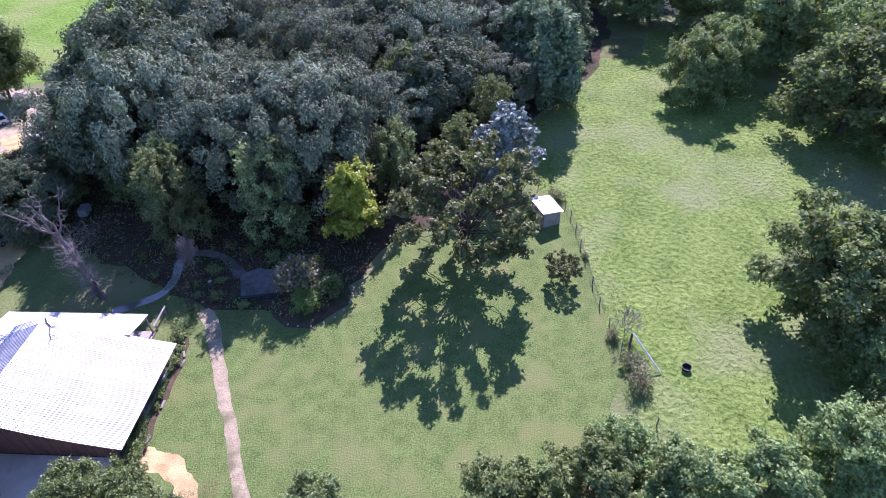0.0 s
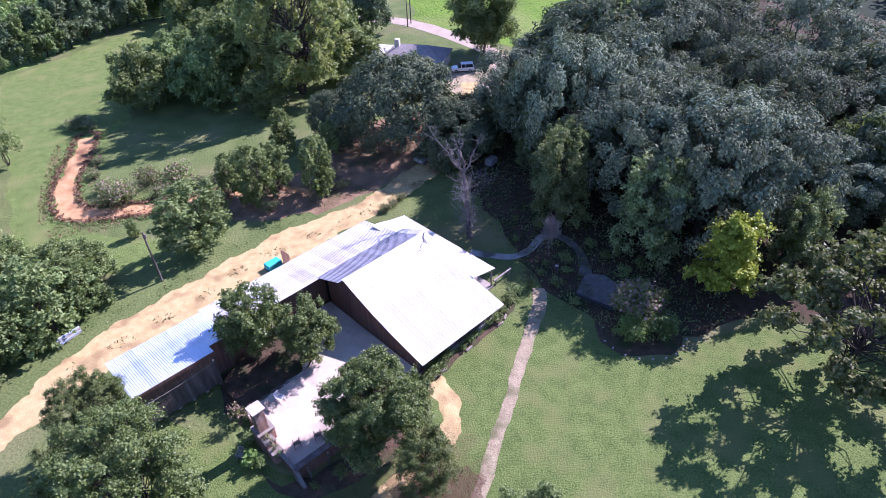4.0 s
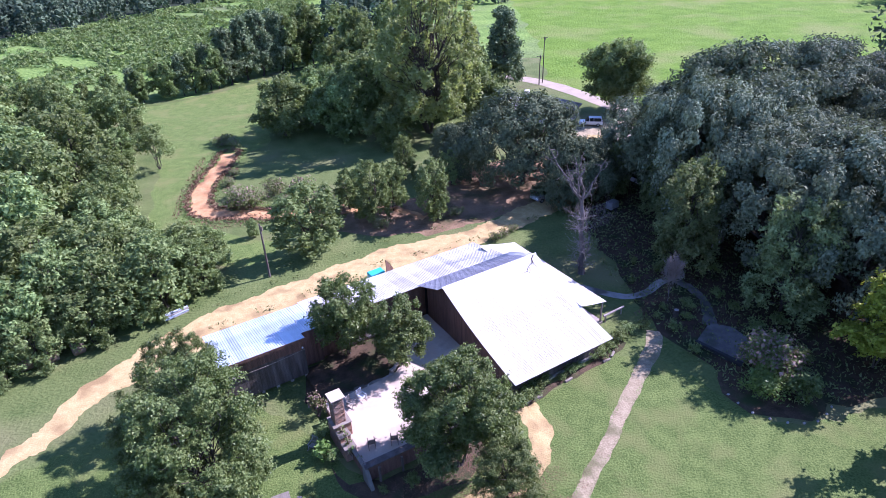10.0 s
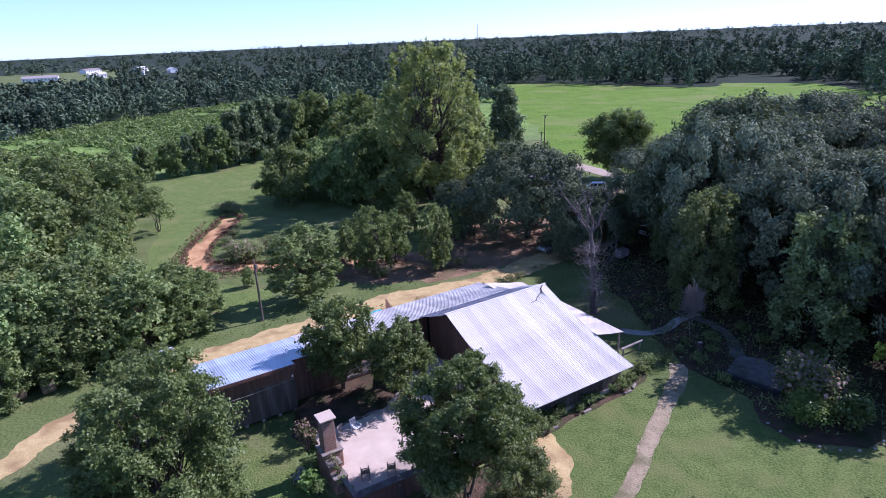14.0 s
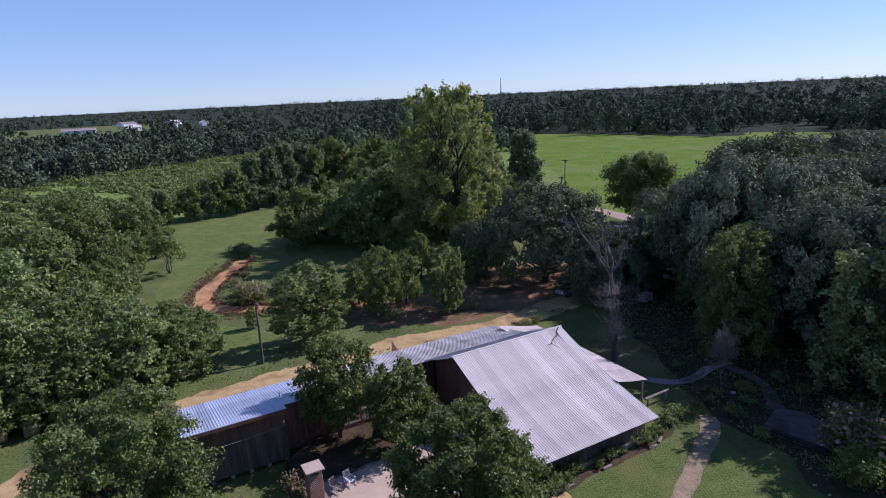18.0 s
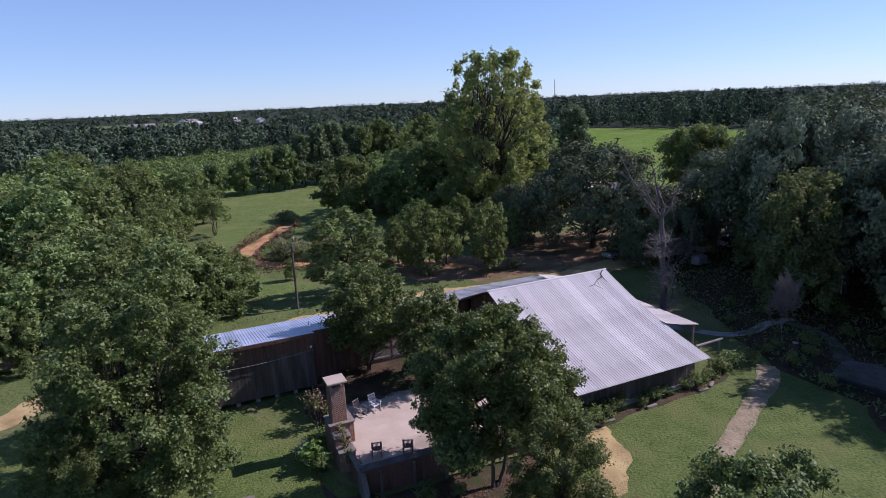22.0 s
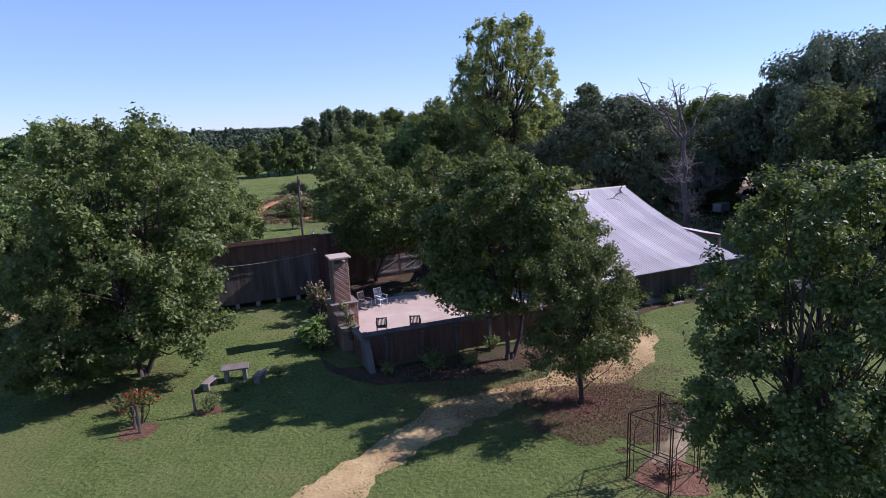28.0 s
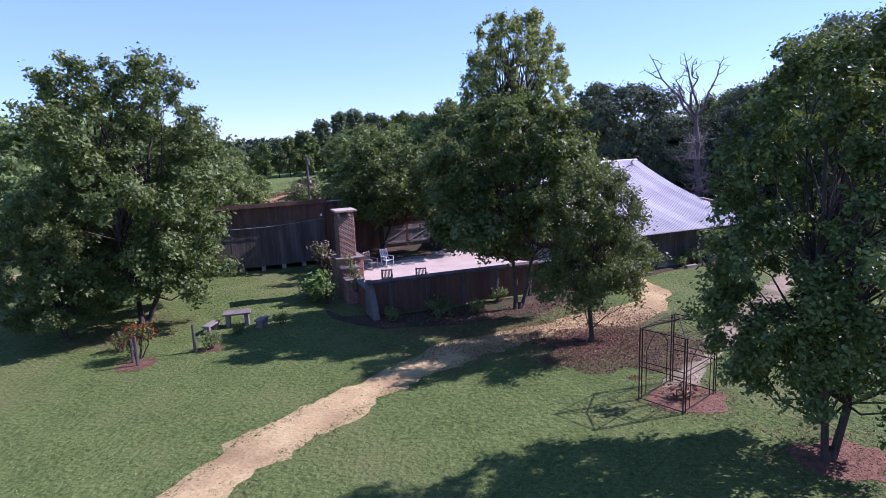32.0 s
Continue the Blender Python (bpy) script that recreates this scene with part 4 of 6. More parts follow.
slab(bm, [(-12.2, 4.6), (11.1, 4.6), (11.1, 10.7), (-12.2, 10.7)], 0.0, lambda x, y: interp(BREEZE, y) - 0.09)
part("wall_core", bm, M_DARK, breeze)
barn = thing("barn", (HX, HY, 0), HT, "tall weathered plank barn with a bluish metal roof", "barn")
lay_roof(barn, -22.8, -14.5, BARN, M_TINBLUE)
lay_roof(barn, -14.5, -12.3, [(3.6, 4.71), (10.5, 3.45)], M_TINBLUE)
boards(barn, (-22.5, 2.6), (-14.7, 2.6), 0.35, 4.82, M_WOOD, seed=7, width=0.26)
boards(barn, (-14.7, 2.6), (-14.7, 3.9), 0.35, 4.66, M_WOOD, seed=8)
boards(barn, (-14.7, 3.9), (-12.4, 3.9), 0.2, 4.62, M_WOODRED, seed=9)
boards(barn, (-22.5, 9.3), (-22.5, 2.6), 0.35, lambda q: 3.6 + q * 0.178, M_WOOD, seed=10)
boards(barn, (-12.4, 9.3), (-22.5, 9.3), 0.2, 3.56, M_WOOD, seed=11, width=0.4)
bm = bmesh.new()
slab(bm, [(-22.4, 2.75), (-14.8, 2.75), (-14.8, 4.0), (-12.4, 4.0), (-12.4, 9.2), (-22.4, 9.2)], 0.3, lambda x, y: interp(BARN, y) - 0.10)
part("wall_core", bm, M_DARK, barn)
for px in np.linspace(-22.3, -14.9, 6):
    bm = bmesh.new()
    box(bm, px - 0.15, px + 0.15, 2.7, 3.0, -0.05, 0.36)
    part("footing", bm, M_OLDCONC, barn)
bm = bmesh.new()
box(bm, -22.85, -14.45, 2.24, 2.29, 4.72, 5.02)
part("fascia", bm, M_WOODRED, barn, "dark reddish brown eaves board")
boards(barn, (-22.5, 2.54), (-14.7, 2.54), 3.55, 4.80, M_WOODRED, seed=17, width=0.26, name="upper_board")
bm = bmesh.new()
cab = [(-22.5 + 7.8 * k / 12, 3.32 - 0.16 * math.sin(math.pi * k / 12) + 0.02 * k) for k in range(13)]
for p, q in zip(cab[:-1], cab[1:]):
    beam(bm, (p[0], 2.42, p[1]), (q[0], 2.42, q[1]), 0.02, 0.02, 5)
part("cable", bm, M_TIMBER, barn)
bm = bmesh.new()
beam(bm, (-14.2, 6.0, 4.2), (-14.2, 6.0, 4.75), 0.07, 0.07, 8)
part("vent_pipe", bm, M_WHITE, barn)
bm = bmesh.new()
box(bm, -14.95, -14.8, 2.42, 2.52, 3.72, 3.9, 0.01)
part("wall_lamp", bm, M_WHITE, barn)

# plank gate with a Z brace, in front of the wing
gate = thing("yard_gate", (HX, HY, 0), HT, "greyed plank gate with a diagonal brace", "gate")
boards(gate, (-9.6, 4.1), (-7.7, 4.1), 0.5, 2.2, M_TIMBER, width=0.16, seed=12)
boards(gate, (-7.5, 4.1), (-5.6, 4.1), 0.5, 2.2, M_TIMBER, width=0.16, seed=13)
for gx in (-9.6, -7.5):
    bm = bmesh.new()
    box(bm, gx, gx + 1.9, 4.0, 4.06, 0.75, 0.9)
    box(bm, gx, gx + 1.9, 4.0, 4.06, 1.8, 1.95)
    beam(bm, (gx + 0.1, 4.02, 0.9), (gx + 1.8, 4.02, 1.8), 0.06, 0.06, 4)
    part("brace", bm, M_TIMBER, gate)

# raised patio
patio = thing("patio", (HX, HY, 0), HT, "raised pale concrete patio above a plank wall", "patio")
bm = bmesh.new()
slab(bm, [(-15.3, -12.5), (-3.6, -12.9), (-3.4, -11.6), (0.2, -11.4), (0.2, 4.0), (-4.0, 4.0), (-5.2, 0.6), (-5.9, -1.6), (-7.4, -2.7), (-15.2, -2.9)], 0.0, 0.78)
part("floor", bm, M_CONC, patio)
bm = bmesh.new()
slab(bm, [(-15.1, -3.0), (-7.5, -2.8), (-6.0, -1.7), (-5.3, 0.5), (-4.1, 3.8), (-12.0, 3.8), (-15.1, 2.2)], 0.0, 0.5)
part("back_terrace", bm, M_LITTER, patio, "lower earth terrace strewn with dry leaves")
rt = rng(81)
for k in range(30):
    bm = bmesh.new()
    f = k / 29
    u_ = -14.6 + 8.0 * f + rt.normal() * 0.1
    v_ = (-2.95 if f < 0.8 else -2.95 + (f - 0.8) * 7) + rt.normal() * 0.06
    s_ = rt.uniform(0.14, 0.24)
    box(bm, u_ - s_, u_ + s_, v_, v_ + s_ * 1.4, 0.45, 0.80 + s_ * rt.uniform(0.1, 0.9), 0.04)
    part("edge_stone", bm, M_OLDCONC, patio)
boards(patio, (-15.36, -12.60), (-3.5, -13.02), 0.0, 1.74, M_WOODRED, seed=14, width=0.3)
boards(patio, (-3.5, -12.72), (-15.36, -12.30), 0.7, 1.74, M_WOOD, seed=16, width=0.3, name="inner_board")
bm = bmesh.new()
slab(bm, [(-15.55, -12.85), (-3.4, -13.27), (-3.4, -12.62), (-15.55, -12.20)], 1.74, 1.83)
part("cap_rail", bm, M_WOOD, patio)
boards(patio, (-15.42, -4.3), (-15.42, -12.5), 0.0, 1.3, M_WOODRED, seed=15, width=0.3)
bm = bmesh.new()
slab(bm, [(-15.55, -12.2), (-15.2, -12.2), (-15.2, -9.0), (-15.55, -9.0)], 1.30, 1.38)
part("cap_rail", bm, M_STONE, patio)
for k, px in enumerate(np.linspace(-14.5, -4.2, 6)):
    bm = bmesh.new()
    yq = -13.02 - (px + 15.36) * 0.0354 + 0.42
    box(bm, px - 0.08, px + 0.08, yq - 0.64, yq - 0.44, 0.0, 1.73, 0.01)
    part("post", bm, M_WOOD, patio)
bm = bmesh.new()
pv = [(-12.3, 1.9), (-12.9, 1.5), (-13.7, 0.05), (-12.2, 0.05)]
a_ = [bm.verts.new((-15.62, y, z)) for y, z in pv]
b_ = [bm.verts.new((-15.3, y, z)) for y, z in pv]
bm.faces.new(a_)
bm.faces.new(b_[::-1])
for k in range(4):
    bm.faces.new((a_[k], b_[k], b_[(k + 1) % 4], a_[(k + 1) % 4]))
bmesh.ops.recalc_face_normals(bm, faces=bm.faces[:])
part("wing_wall", bm, M_DARKCONC, patio, "sloping grey concrete wing wall")

# brick chimney and hearth
chim = thing("outdoor_fireplace", (0, 0, 0), HT, "tall brick outdoor fireplace with a pale capstone", "fireplace")


def brick_stack(parent, x0, x1, y0, y1, z0, z1, name):
    bmc = bmesh.new()
    box(bmc, x0 + 0.012, x1 - 0.012, y0 + 0.012, y1 - 0.012, z0, z1)
    part("mortar", bmc, M_MORTAR, parent)
    vs, fs = [], []
    hh, ll = 0.075, 0.22
    rows = int((z1 - z0) / hh)

    def one(a0, a1, c0, c1, e0, e1):
        b = len(vs)
        vs.extend([(a0, c0, e0), (a1, c0, e0), (a1, c1, e0), (a0, c1, e0), (a0, c0, e1), (a1, c0, e1), (a1, c1, e1), (a0, c1, e1)])
        fs.extend([(b, b + 3, b + 2, b + 1), (b + 4, b + 5, b + 6, b + 7), (b, b + 1, b + 5, b + 4), (b + 1, b + 2, b + 6, b + 5), (b + 2, b + 3, b + 7, b + 6), (b + 3, b, b + 4, b + 7)])
    r = rng(int(x0 * 100) + 500)
    for i in range(rows):
        e0 = z0 + i * hh + 0.006
        e1 = e0 + hh - 0.012
        for lo, hi, ax in ((x0, x1, 0), (y0, y1, 1)):
            nb = max(1, round((hi - lo) / ll))
            w = (hi - lo) / nb
            sh = w / 2 if i % 2 else 0
            for k in range(nb + (1 if sh else 0)):
                p0, p1 = max(lo, lo + k * w - sh) + 0.005, min(hi, lo + (k + 1) * w - sh) - 0.005
                if p1 - p0 < 0.03:
                    continue
                o = r.uniform(0, 0.008)
                if ax == 0:
                    one(p0, p1, y0 - o, y0 + 0.05, e0, e1)
                    one(p0, p1, y1 - 0.05, y1 + o, e0, e1)
                else:
                    one(x0 - o, x0 + 0.05, p0, p1, e0, e1)
                    one(x1 - 0.05, x1 + o, p0, p1, e0, e1)
    part(name, raw_mesh(name, vs, fs, M_BRICK), M_BRICK, parent, "", "stuff")


brick_stack(chim, -0.75, 0.85, -0.75, 0.75, 0.0, 2.25, "hearth_bricks")
brick_stack(chim, -0.50, 0.50, -0.50, 0.50, 2.25, 4.78, "stack_bricks")
bm = bmesh.new()
box(bm, -0.82, 0.92, -0.82, 0.82, 2.25, 2.33, 0.015)
part("shoulder_stone", bm, M_STONE, chim)
for cx in (-0.42, 0.42):
    for cy in (-0.42, 0.42):
        bm = bmesh.new()
        box(bm, cx - 0.07, cx + 0.07, cy - 0.07, cy + 0.07, 4.78, 5.06)
        part("cap_leg", bm, M_BRICK, chim)
bm = bmesh.new()
box(bm, -0.66, 0.66, -0.66, 0.66, 5.06, 5.18, 0.02)
part("capstone", bm, M_CONC, chim, "pale flat capstone")
bm = bmesh.new()
box(bm, 0.852, 0.875, -0.4, 0.4, 1.6, 2.1)
part("firebox", bm, M_DARK, chim)


brick_stack(chim, -0.70, 0.30, -1.75, -0.76, 0.0, 1.85, "ledge_bricks")
brick_stack(chim, -0.70, 0.30, -2.75, -1.76, 0.0, 1.35, "step_bricks")
for y0, y1, z in ((-1.80, -0.80, 1.85), (-2.80, -1.80, 1.35)):
    bm = bmesh.new()
    box(bm, -0.75, 0.36, y0, y1 - 0.03, z, z + 0.06, 0.012)
    part("ledge_stone", bm, M_STONE, chim)


# ---- trees: one built of each kind, the rest copied ----
tr_a = tree("pear_tree", "leafy dark green ornamental pear tree on the lawn", 14.4, 6.2, 0.7, L_NEAR, 0.150, 62, 11, 120, 0.2, stems=3, clump=0.195, flat=0.75, open_top=0.12, at=(-10.4, -4.8, 0), stir=0.5)
place(tr_a, [(-14.2, -1.6, 0.66, 200), (-12.8, -7.6, 0.5, 40), (-13.8, 5.6, 0.66, 120)], 1)
tree("pear_tree", "leafy green tree leaning over the patio wall", 11.4, 4.9, 3.0, L_NEAR, 0.145, 112, 12, 90, 0.17, stems=2, clump=0.235, flat=0.75, at=(9.8, -5.1, 0), stir=0.5)
tree("small_tree", "slender young tree with a bare trunk by the sandy path", 8.0, 2.9, 1.6, L_NEAR, 0.130, 130, 13, 50, 0.12, clump=0.29, flat=0.85, at=(12.35, -10.75, 0), shell=0.35, three=False)
tree("pear_tree", "tall leafy pear tree with a mulched trunk", 12.2, 3.8, 1.3, L_NEAR, 0.138, 150, 14, 130, 0.16, stems=2, clump=0.20, flat=0.85, stir=0.5, at=(16.4, -21.0, 0), shell=0.35, three=False)
tr_e = tree("yard_tree", "round leafy tree in the yard behind the patio", 9.8, 3.7, 3.0, L_NEAR, 0.19, 38, 15, 50, 0.15, stems=2, clump=0.31, flat=0.8, at=(1.2, 11.2, 0))
place(tr_e, [(6.4, 8.0, 0.93, 70)], 3)
tr_g = tree("hedge_tree", "dense green tree in the row by the fence", 7.0, 3.8, 0.3, L_MID, 0.21, 34, 16, 34, 0.13, stems=3, clump=0.36, flat=0.75, at=(25.6, -31.6, 0))
place(tr_g, [(30.4, -38.4, 1.05), (33.6, -44.5, 1.0), (36.2, -51.0, 1.1), (41.5, -56.5, 1.1), (47.5, -62, 1.1), (35.2, -39.6, 0.8), (28.5, -35, 0.7), (44, -65, 1.1), (24, -38, 1.0)], 4)
# thicket beside the drive
tr_m = tree("thicket_tree", "bushy green tree in the thicket by the drive", 10.0, 4.5, 0.4, L_MID, 0.32, 13, 17, 30, 0.14, stems=3, clump=0.38, flat=0.75, at=(-20.2, 25.4, 0))
place(tr_m, [(-25.6, 23.4, 1.0), (-30.5, 24.0, 1.0), (-35.5, 20.5, 0.9), (-27.5, 30, 1.1), (-35, 31, 1.15), (-18.6, 31.6, 0.85), (-40, 38, 1.43), (-31, 39, 0.95), (-46, 28, 1.1), (-41.5, 50, 1.43), (-50, 62, 1.56), (-53, 45, 1.43), (-45, 71, 1.43), (-60, 76, 1.56), (-58, 55, 1.43), (-52, 20, 1.1), (-44, 12, 0.9), (-62, 35, 1.2), (-37, 62, 0.75), (-66, 90, 1.56), (-33.5, 47, 0.8), (-40, 24, 1.0), (-46, 38, 1.43), (-72, 60, 1.69), (-70, 40, 1.69), (-66, 20, 1.2), (-82, 78, 1.69), (-84, 50, 1.69), (-56, 8, 1.0), (-25, 36, 0.7), (-33, 19.5, 0.85), (-38, 16.5, 0.8), (-28.6, 21, 0.75), (-31.2, 16.2, 0.62), (-26.6, 19.6, 0.66), (-22.4, 22.6, 0.7), (-16.6, 28.6, 0.72), (-15.8, 33.6, 0.62), (-35, 13.5, 0.6), (-42, 17, 0.9), (-31, 44, 0.95), (-32.6, 52, 0.9), (-35.5, 60, 0.95), (-28.5, 37.5, 0.8), (-38, 86, 0.72), (-43, 95, 1.04), (-49, 104, 0.86), (-39, 77, 0.72), (-52, 92, 1.17), (-58, 101, 1.17), (-66, 108, 1.04), (-50, 82, 1.17), (-74, 98, 1.3)], 5)
tree("crape_myrtle", "thin many-stemmed tree with a light crown on the field", 8.6, 3.8, 2.6, L_MID, 0.28, 12, 18, 18, 0.1, stems=4, clump=0.36, flat=0.75, at=(-31.6, 73.5, 0))
# orchard between drive and clay track
tr_o = tree("orchard_tree", "upright leafy young tree beside the drive", 10.2, 3.2, 0.8, L_MID, 0.26, 21, 19, 40, 0.12, stems=2, clump=0.33, flat=0.95, at=(6.0, 42.3, 0))
place(tr_o, [(-3.2, 34.4, 1.42, None, 1.08), (9.4, 45.4, 0.84), (15.0, 41.4, 1.0), (2.6, 47.5, 0.7), (0.4, 42.0, 0.42), (-11.5, 41.5, 0.3), (12.6, 57, 0.75), (20, 53, 0.66)], 6, 0.2)
# tall cottonwood and its neighbours
tree("cottonwood", "very tall yellow-green cottonwood above the other trees", 32.5, 13.0, 2.0, L_TALL, 0.40, 9.0, 20, 190, 0.5, stems=3, clump=0.12, flat=1.2, at=(20.5, 80.5, 0), shell=0.2, open_top=0.1, stir=0.6)
tr_q = tree("evergreen_tree", "dense green broadleaf tree behind the field", 12.0, 6.4, 0.6, L_MID, 0.40, 11, 21, 34, 0.3, clump=0.36, flat=0.8, at=(-9.2, 87.0, 0))
place(tr_q, [(2.5, 84, 1.05), (9, 90, 1.2), (12, 74, 0.75), (30, 93, 1.2), (27, 100, 1.3), (-2, 95, 1.0), (15, 98, 1.3), (33, 82, 0.9), (6, 100, 1.2)], 7)
tr_k = tree("pine_tree", "dark upright conifer beside the lane", 20.5, 6.0, 2.0, L_PINE, 0.46, 9, 22, 50, 0.3, clump=0.32, flat=0.95, cone=0.66, at=(43.6, 108, 0))
place(tr_k, [(36, 112, 0.8), (33, 99, 0.7), (-26, 135, 0.8), (-22, 139, 0.86), (-18, 142.5, 0.84), (-20, 147, 0.88), (-13, 146, 0.8), (-31, 131, 0.6), (-37, 127, 0.5), (-48, 123, 0.42), (-15, 152, 0.8), (-28, 141, 0.7)], 8)
tree("pecan_tree", "lone round pecan tree beside the lane", 15.4, 7.4, 3.0, L_MID, 0.38, 13, 23, 44, 0.28, clump=0.38, flat=0.85, at=(62.0, 83.0, 0))
# live oaks
tr_dark = dome_tree("evergreen_oak", "broad dark green evergreen oak beside the drive", 15.2, 9.4, 0.5, L_DARKOAK, 0.33, 30000, 33, 26, 14, 0.45, at=(31.6, 50.8, 0), reach=(0.55, 0.78), lobe=(0.28, 0.38))
place(tr_dark, [(22.0, 57, 0.5, None, 0.6), (42.5, 47.5, 0.5, None, 0.5), (46.5, 51, 0.45, None, 0.4), (84, 3, 0.95, None, 0.9), (64.5, 46, 1.13, None, 1.38), (54, 35, 1.02, None, 1.25), (99, 17, 1.05, None, 1.06), (37.8, 41.2, 0.56, None, 0.68)], 15)
tr_oak = dome_tree("live_oak", "broad dark grey-green live oak", 15.6, 8.6, 1.2, L_OAK, 0.28, 21000, 24, 18, 14, 0.5, at=(52, 43, 0))
place(tr_oak, [(58, 49, 0.8, None, 0.97), (73, 51, 1.09, None, 1.33), (83, 49, 1.1, None, 1.34), (91, 43, 1.07, None, 1.04), (99, 36, 1.09, None, 1.33), (106, 28, 0.98, None, 1.01), (113, 18, 1.09, None, 1.09), (119, 6, 0.91, None, 0.99), (62, 34, 1.02, None, 1.25), (71, 32, 0.93, None, 0.95), (81, 33, 0.85, None, 1.04), (90, 27, 0.89, None, 0.97), (76, 41, 0.99, None, 1.21), (86, 39, 1.0, None, 1.22), (57, 22, 0.95, None, 1.15), (63, 20, 0.92, None, 1.12), (70, 18, 0.9, None, 0.9), (78, 22, 0.99, None, 1.21), (86, 15, 0.86, None, 0.9), (67, 8, 0.95, None, 1.1), (75, 6, 0.73, None, 0.73), (94, 7, 0.89, None, 1.04), (92, -4, 0.78, None, 0.66), (104, 3, 0.98, None, 0.84), (110, -2, 0.87, None, 1.06), (60, 12, 1.0, None, 1.22), (53.5, 17.5, 0.85, None, 1.1), (56.5, 8, 0.95, None, 1.2), (51.8, 30.2, 0.92, None, 1.33), (60, 28, 0.89, None, 1.08)], 9)
tr_oak2 = tree("forest_tree", "green broadleaf tree at the edge of the wood", 15.0, 4.9, 0.8, L_FOREST, 0.27, 17, 25, 50, 0.2, clump=0.30, flat=0.95, cone=0.3, at=(48.8, 8.2, 0))
place(tr_oak2, [(43.0, 19.2, 0.9, None, 1.0), (45.5, 22.5, 0.85, None, 0.95), (46.0, 27.5, 0.68), (47.8, 34.4, 0.72), (44.4, 42.6, 0.62), (63, -2, 0.8), (72, -7.5, 0.7), (43, 52, 0.4), (80, -9, 0.8), (55, 15, 0.8)], 10)
tree("yellow_tree", "bright yellow-green small tree at the wood's edge", 12.0, 4.6, 1.4, L_YELLOW, 0.30, 17, 26, 44, 0.14, stems=2, clump=0.34, flat=0.8, cone=0.6, at=(52.4, -1.4, 0))
tr_p = tree("pecan_tree", "wide olive green pecan tree on the lawn", 15.4, 10.8, 4.2, L_OLIVE, 0.34, 19, 27, 84, 0.36, clump=0.14, flat=0.62, at=(54.4, -16.2, 0), shell=0.25, stems=2)
place(tr_p, [(55.5, -28, 0.24)], 11)
tree("magnolia", "silvery blue-grey leaved tree by the garden shed", 13.0, 4.5, 0.8, L_BLUE, 0.36, 15, 28, 40, 0.18, clump=0.33, flat=0.85, at=(71.5, -14.5, 0))
tr_pa = tree("pasture_tree", "large round green tree shading the pasture", 14.0, 8.4, 1.2, L_MID, 0.38, 11, 29, 48, 0.4, clump=0.29, flat=0.75, at=(60.5, -54.6, 0))
place(tr_pa, [(107.5, -34.5, 0.8), (115, -38, 0.8), (104, -57, 1.15), (116, -60, 1.2), (128, -46, 1.2), (95, -67, 1.1), (70, -66, 0.8), (138, -34, 1.2), (52, -62, 0.7), (143, -20, 1.3), (150, -40, 1.4), (137, 4, 1.3), (149, -6, 1.4), (146, -58, 1.3), (82.5, 6.5, 0.72, None, 0.95)], 12)
tr_pk = tree("cedar", "dark dense upright cedar at the pasture's edge", 17.5, 6.6, 0.4, L_PINE, 0.44, 11, 30, 50, 0.3, clump=0.34, flat=0.9, cone=0.5, at=(96.5, -13.0, 0))
place(tr_pk, [(103, -6, 0.9), (112, -5, 0.9), (120, -8, 0.9), (130, -4, 1.0)], 13)
# hedgerow behind the field
tr_h = tree("hedgerow_tree", "green tree in the hedgerow behind the field", 13.5, 4.8, 0.4, L_MID, 0.40, 11, 31, 36, 0.2, clump=0.33, flat=0.9, at=(12, 120, 0))
place(tr_h, [(-58, 119, 0.5), (-52, 120.5, 0.58), (-46, 122.5, 0.62), (-40, 125, 0.66), (-34.5, 128.5, 0.8), (-29, 132, 0.95), (-43, 129, 0.6), (-10, 148, 1.15), (-4, 152, 1.2), (2, 150, 1.1), (3, 112, 1.1), (10, 112, 1.2), (18, 118, 1.2), (26, 122, 1.2), (8, 128, 1.3), (20, 108, 1.3), (35, 128, 1.1), (10, 142, 1.3), (18, 140, 1.3), (-16, 150, 1.2), (-6, 160, 1.2), (4, 163, 1.2), (-24, 143, 1.0), (1, 124, 0.9)], 14)


def far_forest(name, spots, label, seed, material, leaf, per):
    """Countless far trees as one mesh of leaf clumps: each tree a few lumps stacked at random round its own stem."""
    r = rng(seed)
    P, Nn = [], []
    for x, y, h, w, pine in spots:
        g = ground_z(x, y)
        lumps = 7
        f = (np.arange(lumps) + 0.5) / lumps
        env = (1.05 - 0.75 * f) if pine else np.sqrt(np.maximum(0.08, 1 - ((f - 0.42) / 0.66) ** 2))
        ang = r.uniform(0, 6.28, lumps)
        off = w * env * r.uniform(0.25, 0.75, lumps)
        cen = np.stack([x + off * np.cos(ang), y + off * np.sin(ang), g + h * (0.10 + 0.80 * f)], 1)
        rad = w * (0.22 + 0.30 * env) * r.uniform(0.75, 1.25, lumps)
        k = r.integers(0, lumps, per)
        d = r.normal(size=(per, 3))
        d /= np.linalg.norm(d, axis=1, keepdims=True)
        P.append(cen[k] + d * rad[k][:, None] * np.array([1, 1, 0.9]) * r.uniform(0.7, 1.05, (per, 1)))
        Nn.append(d + r.normal(size=(per, 3)) * 0.3 + np.array([0, 0, 0.25]))
    return solo(name, leaf_cloud(name, np.concatenate(P), np.concatenate(Nn), leaf, material, r, 0.9, 0.2, True), material, label, "forest", "stuff")


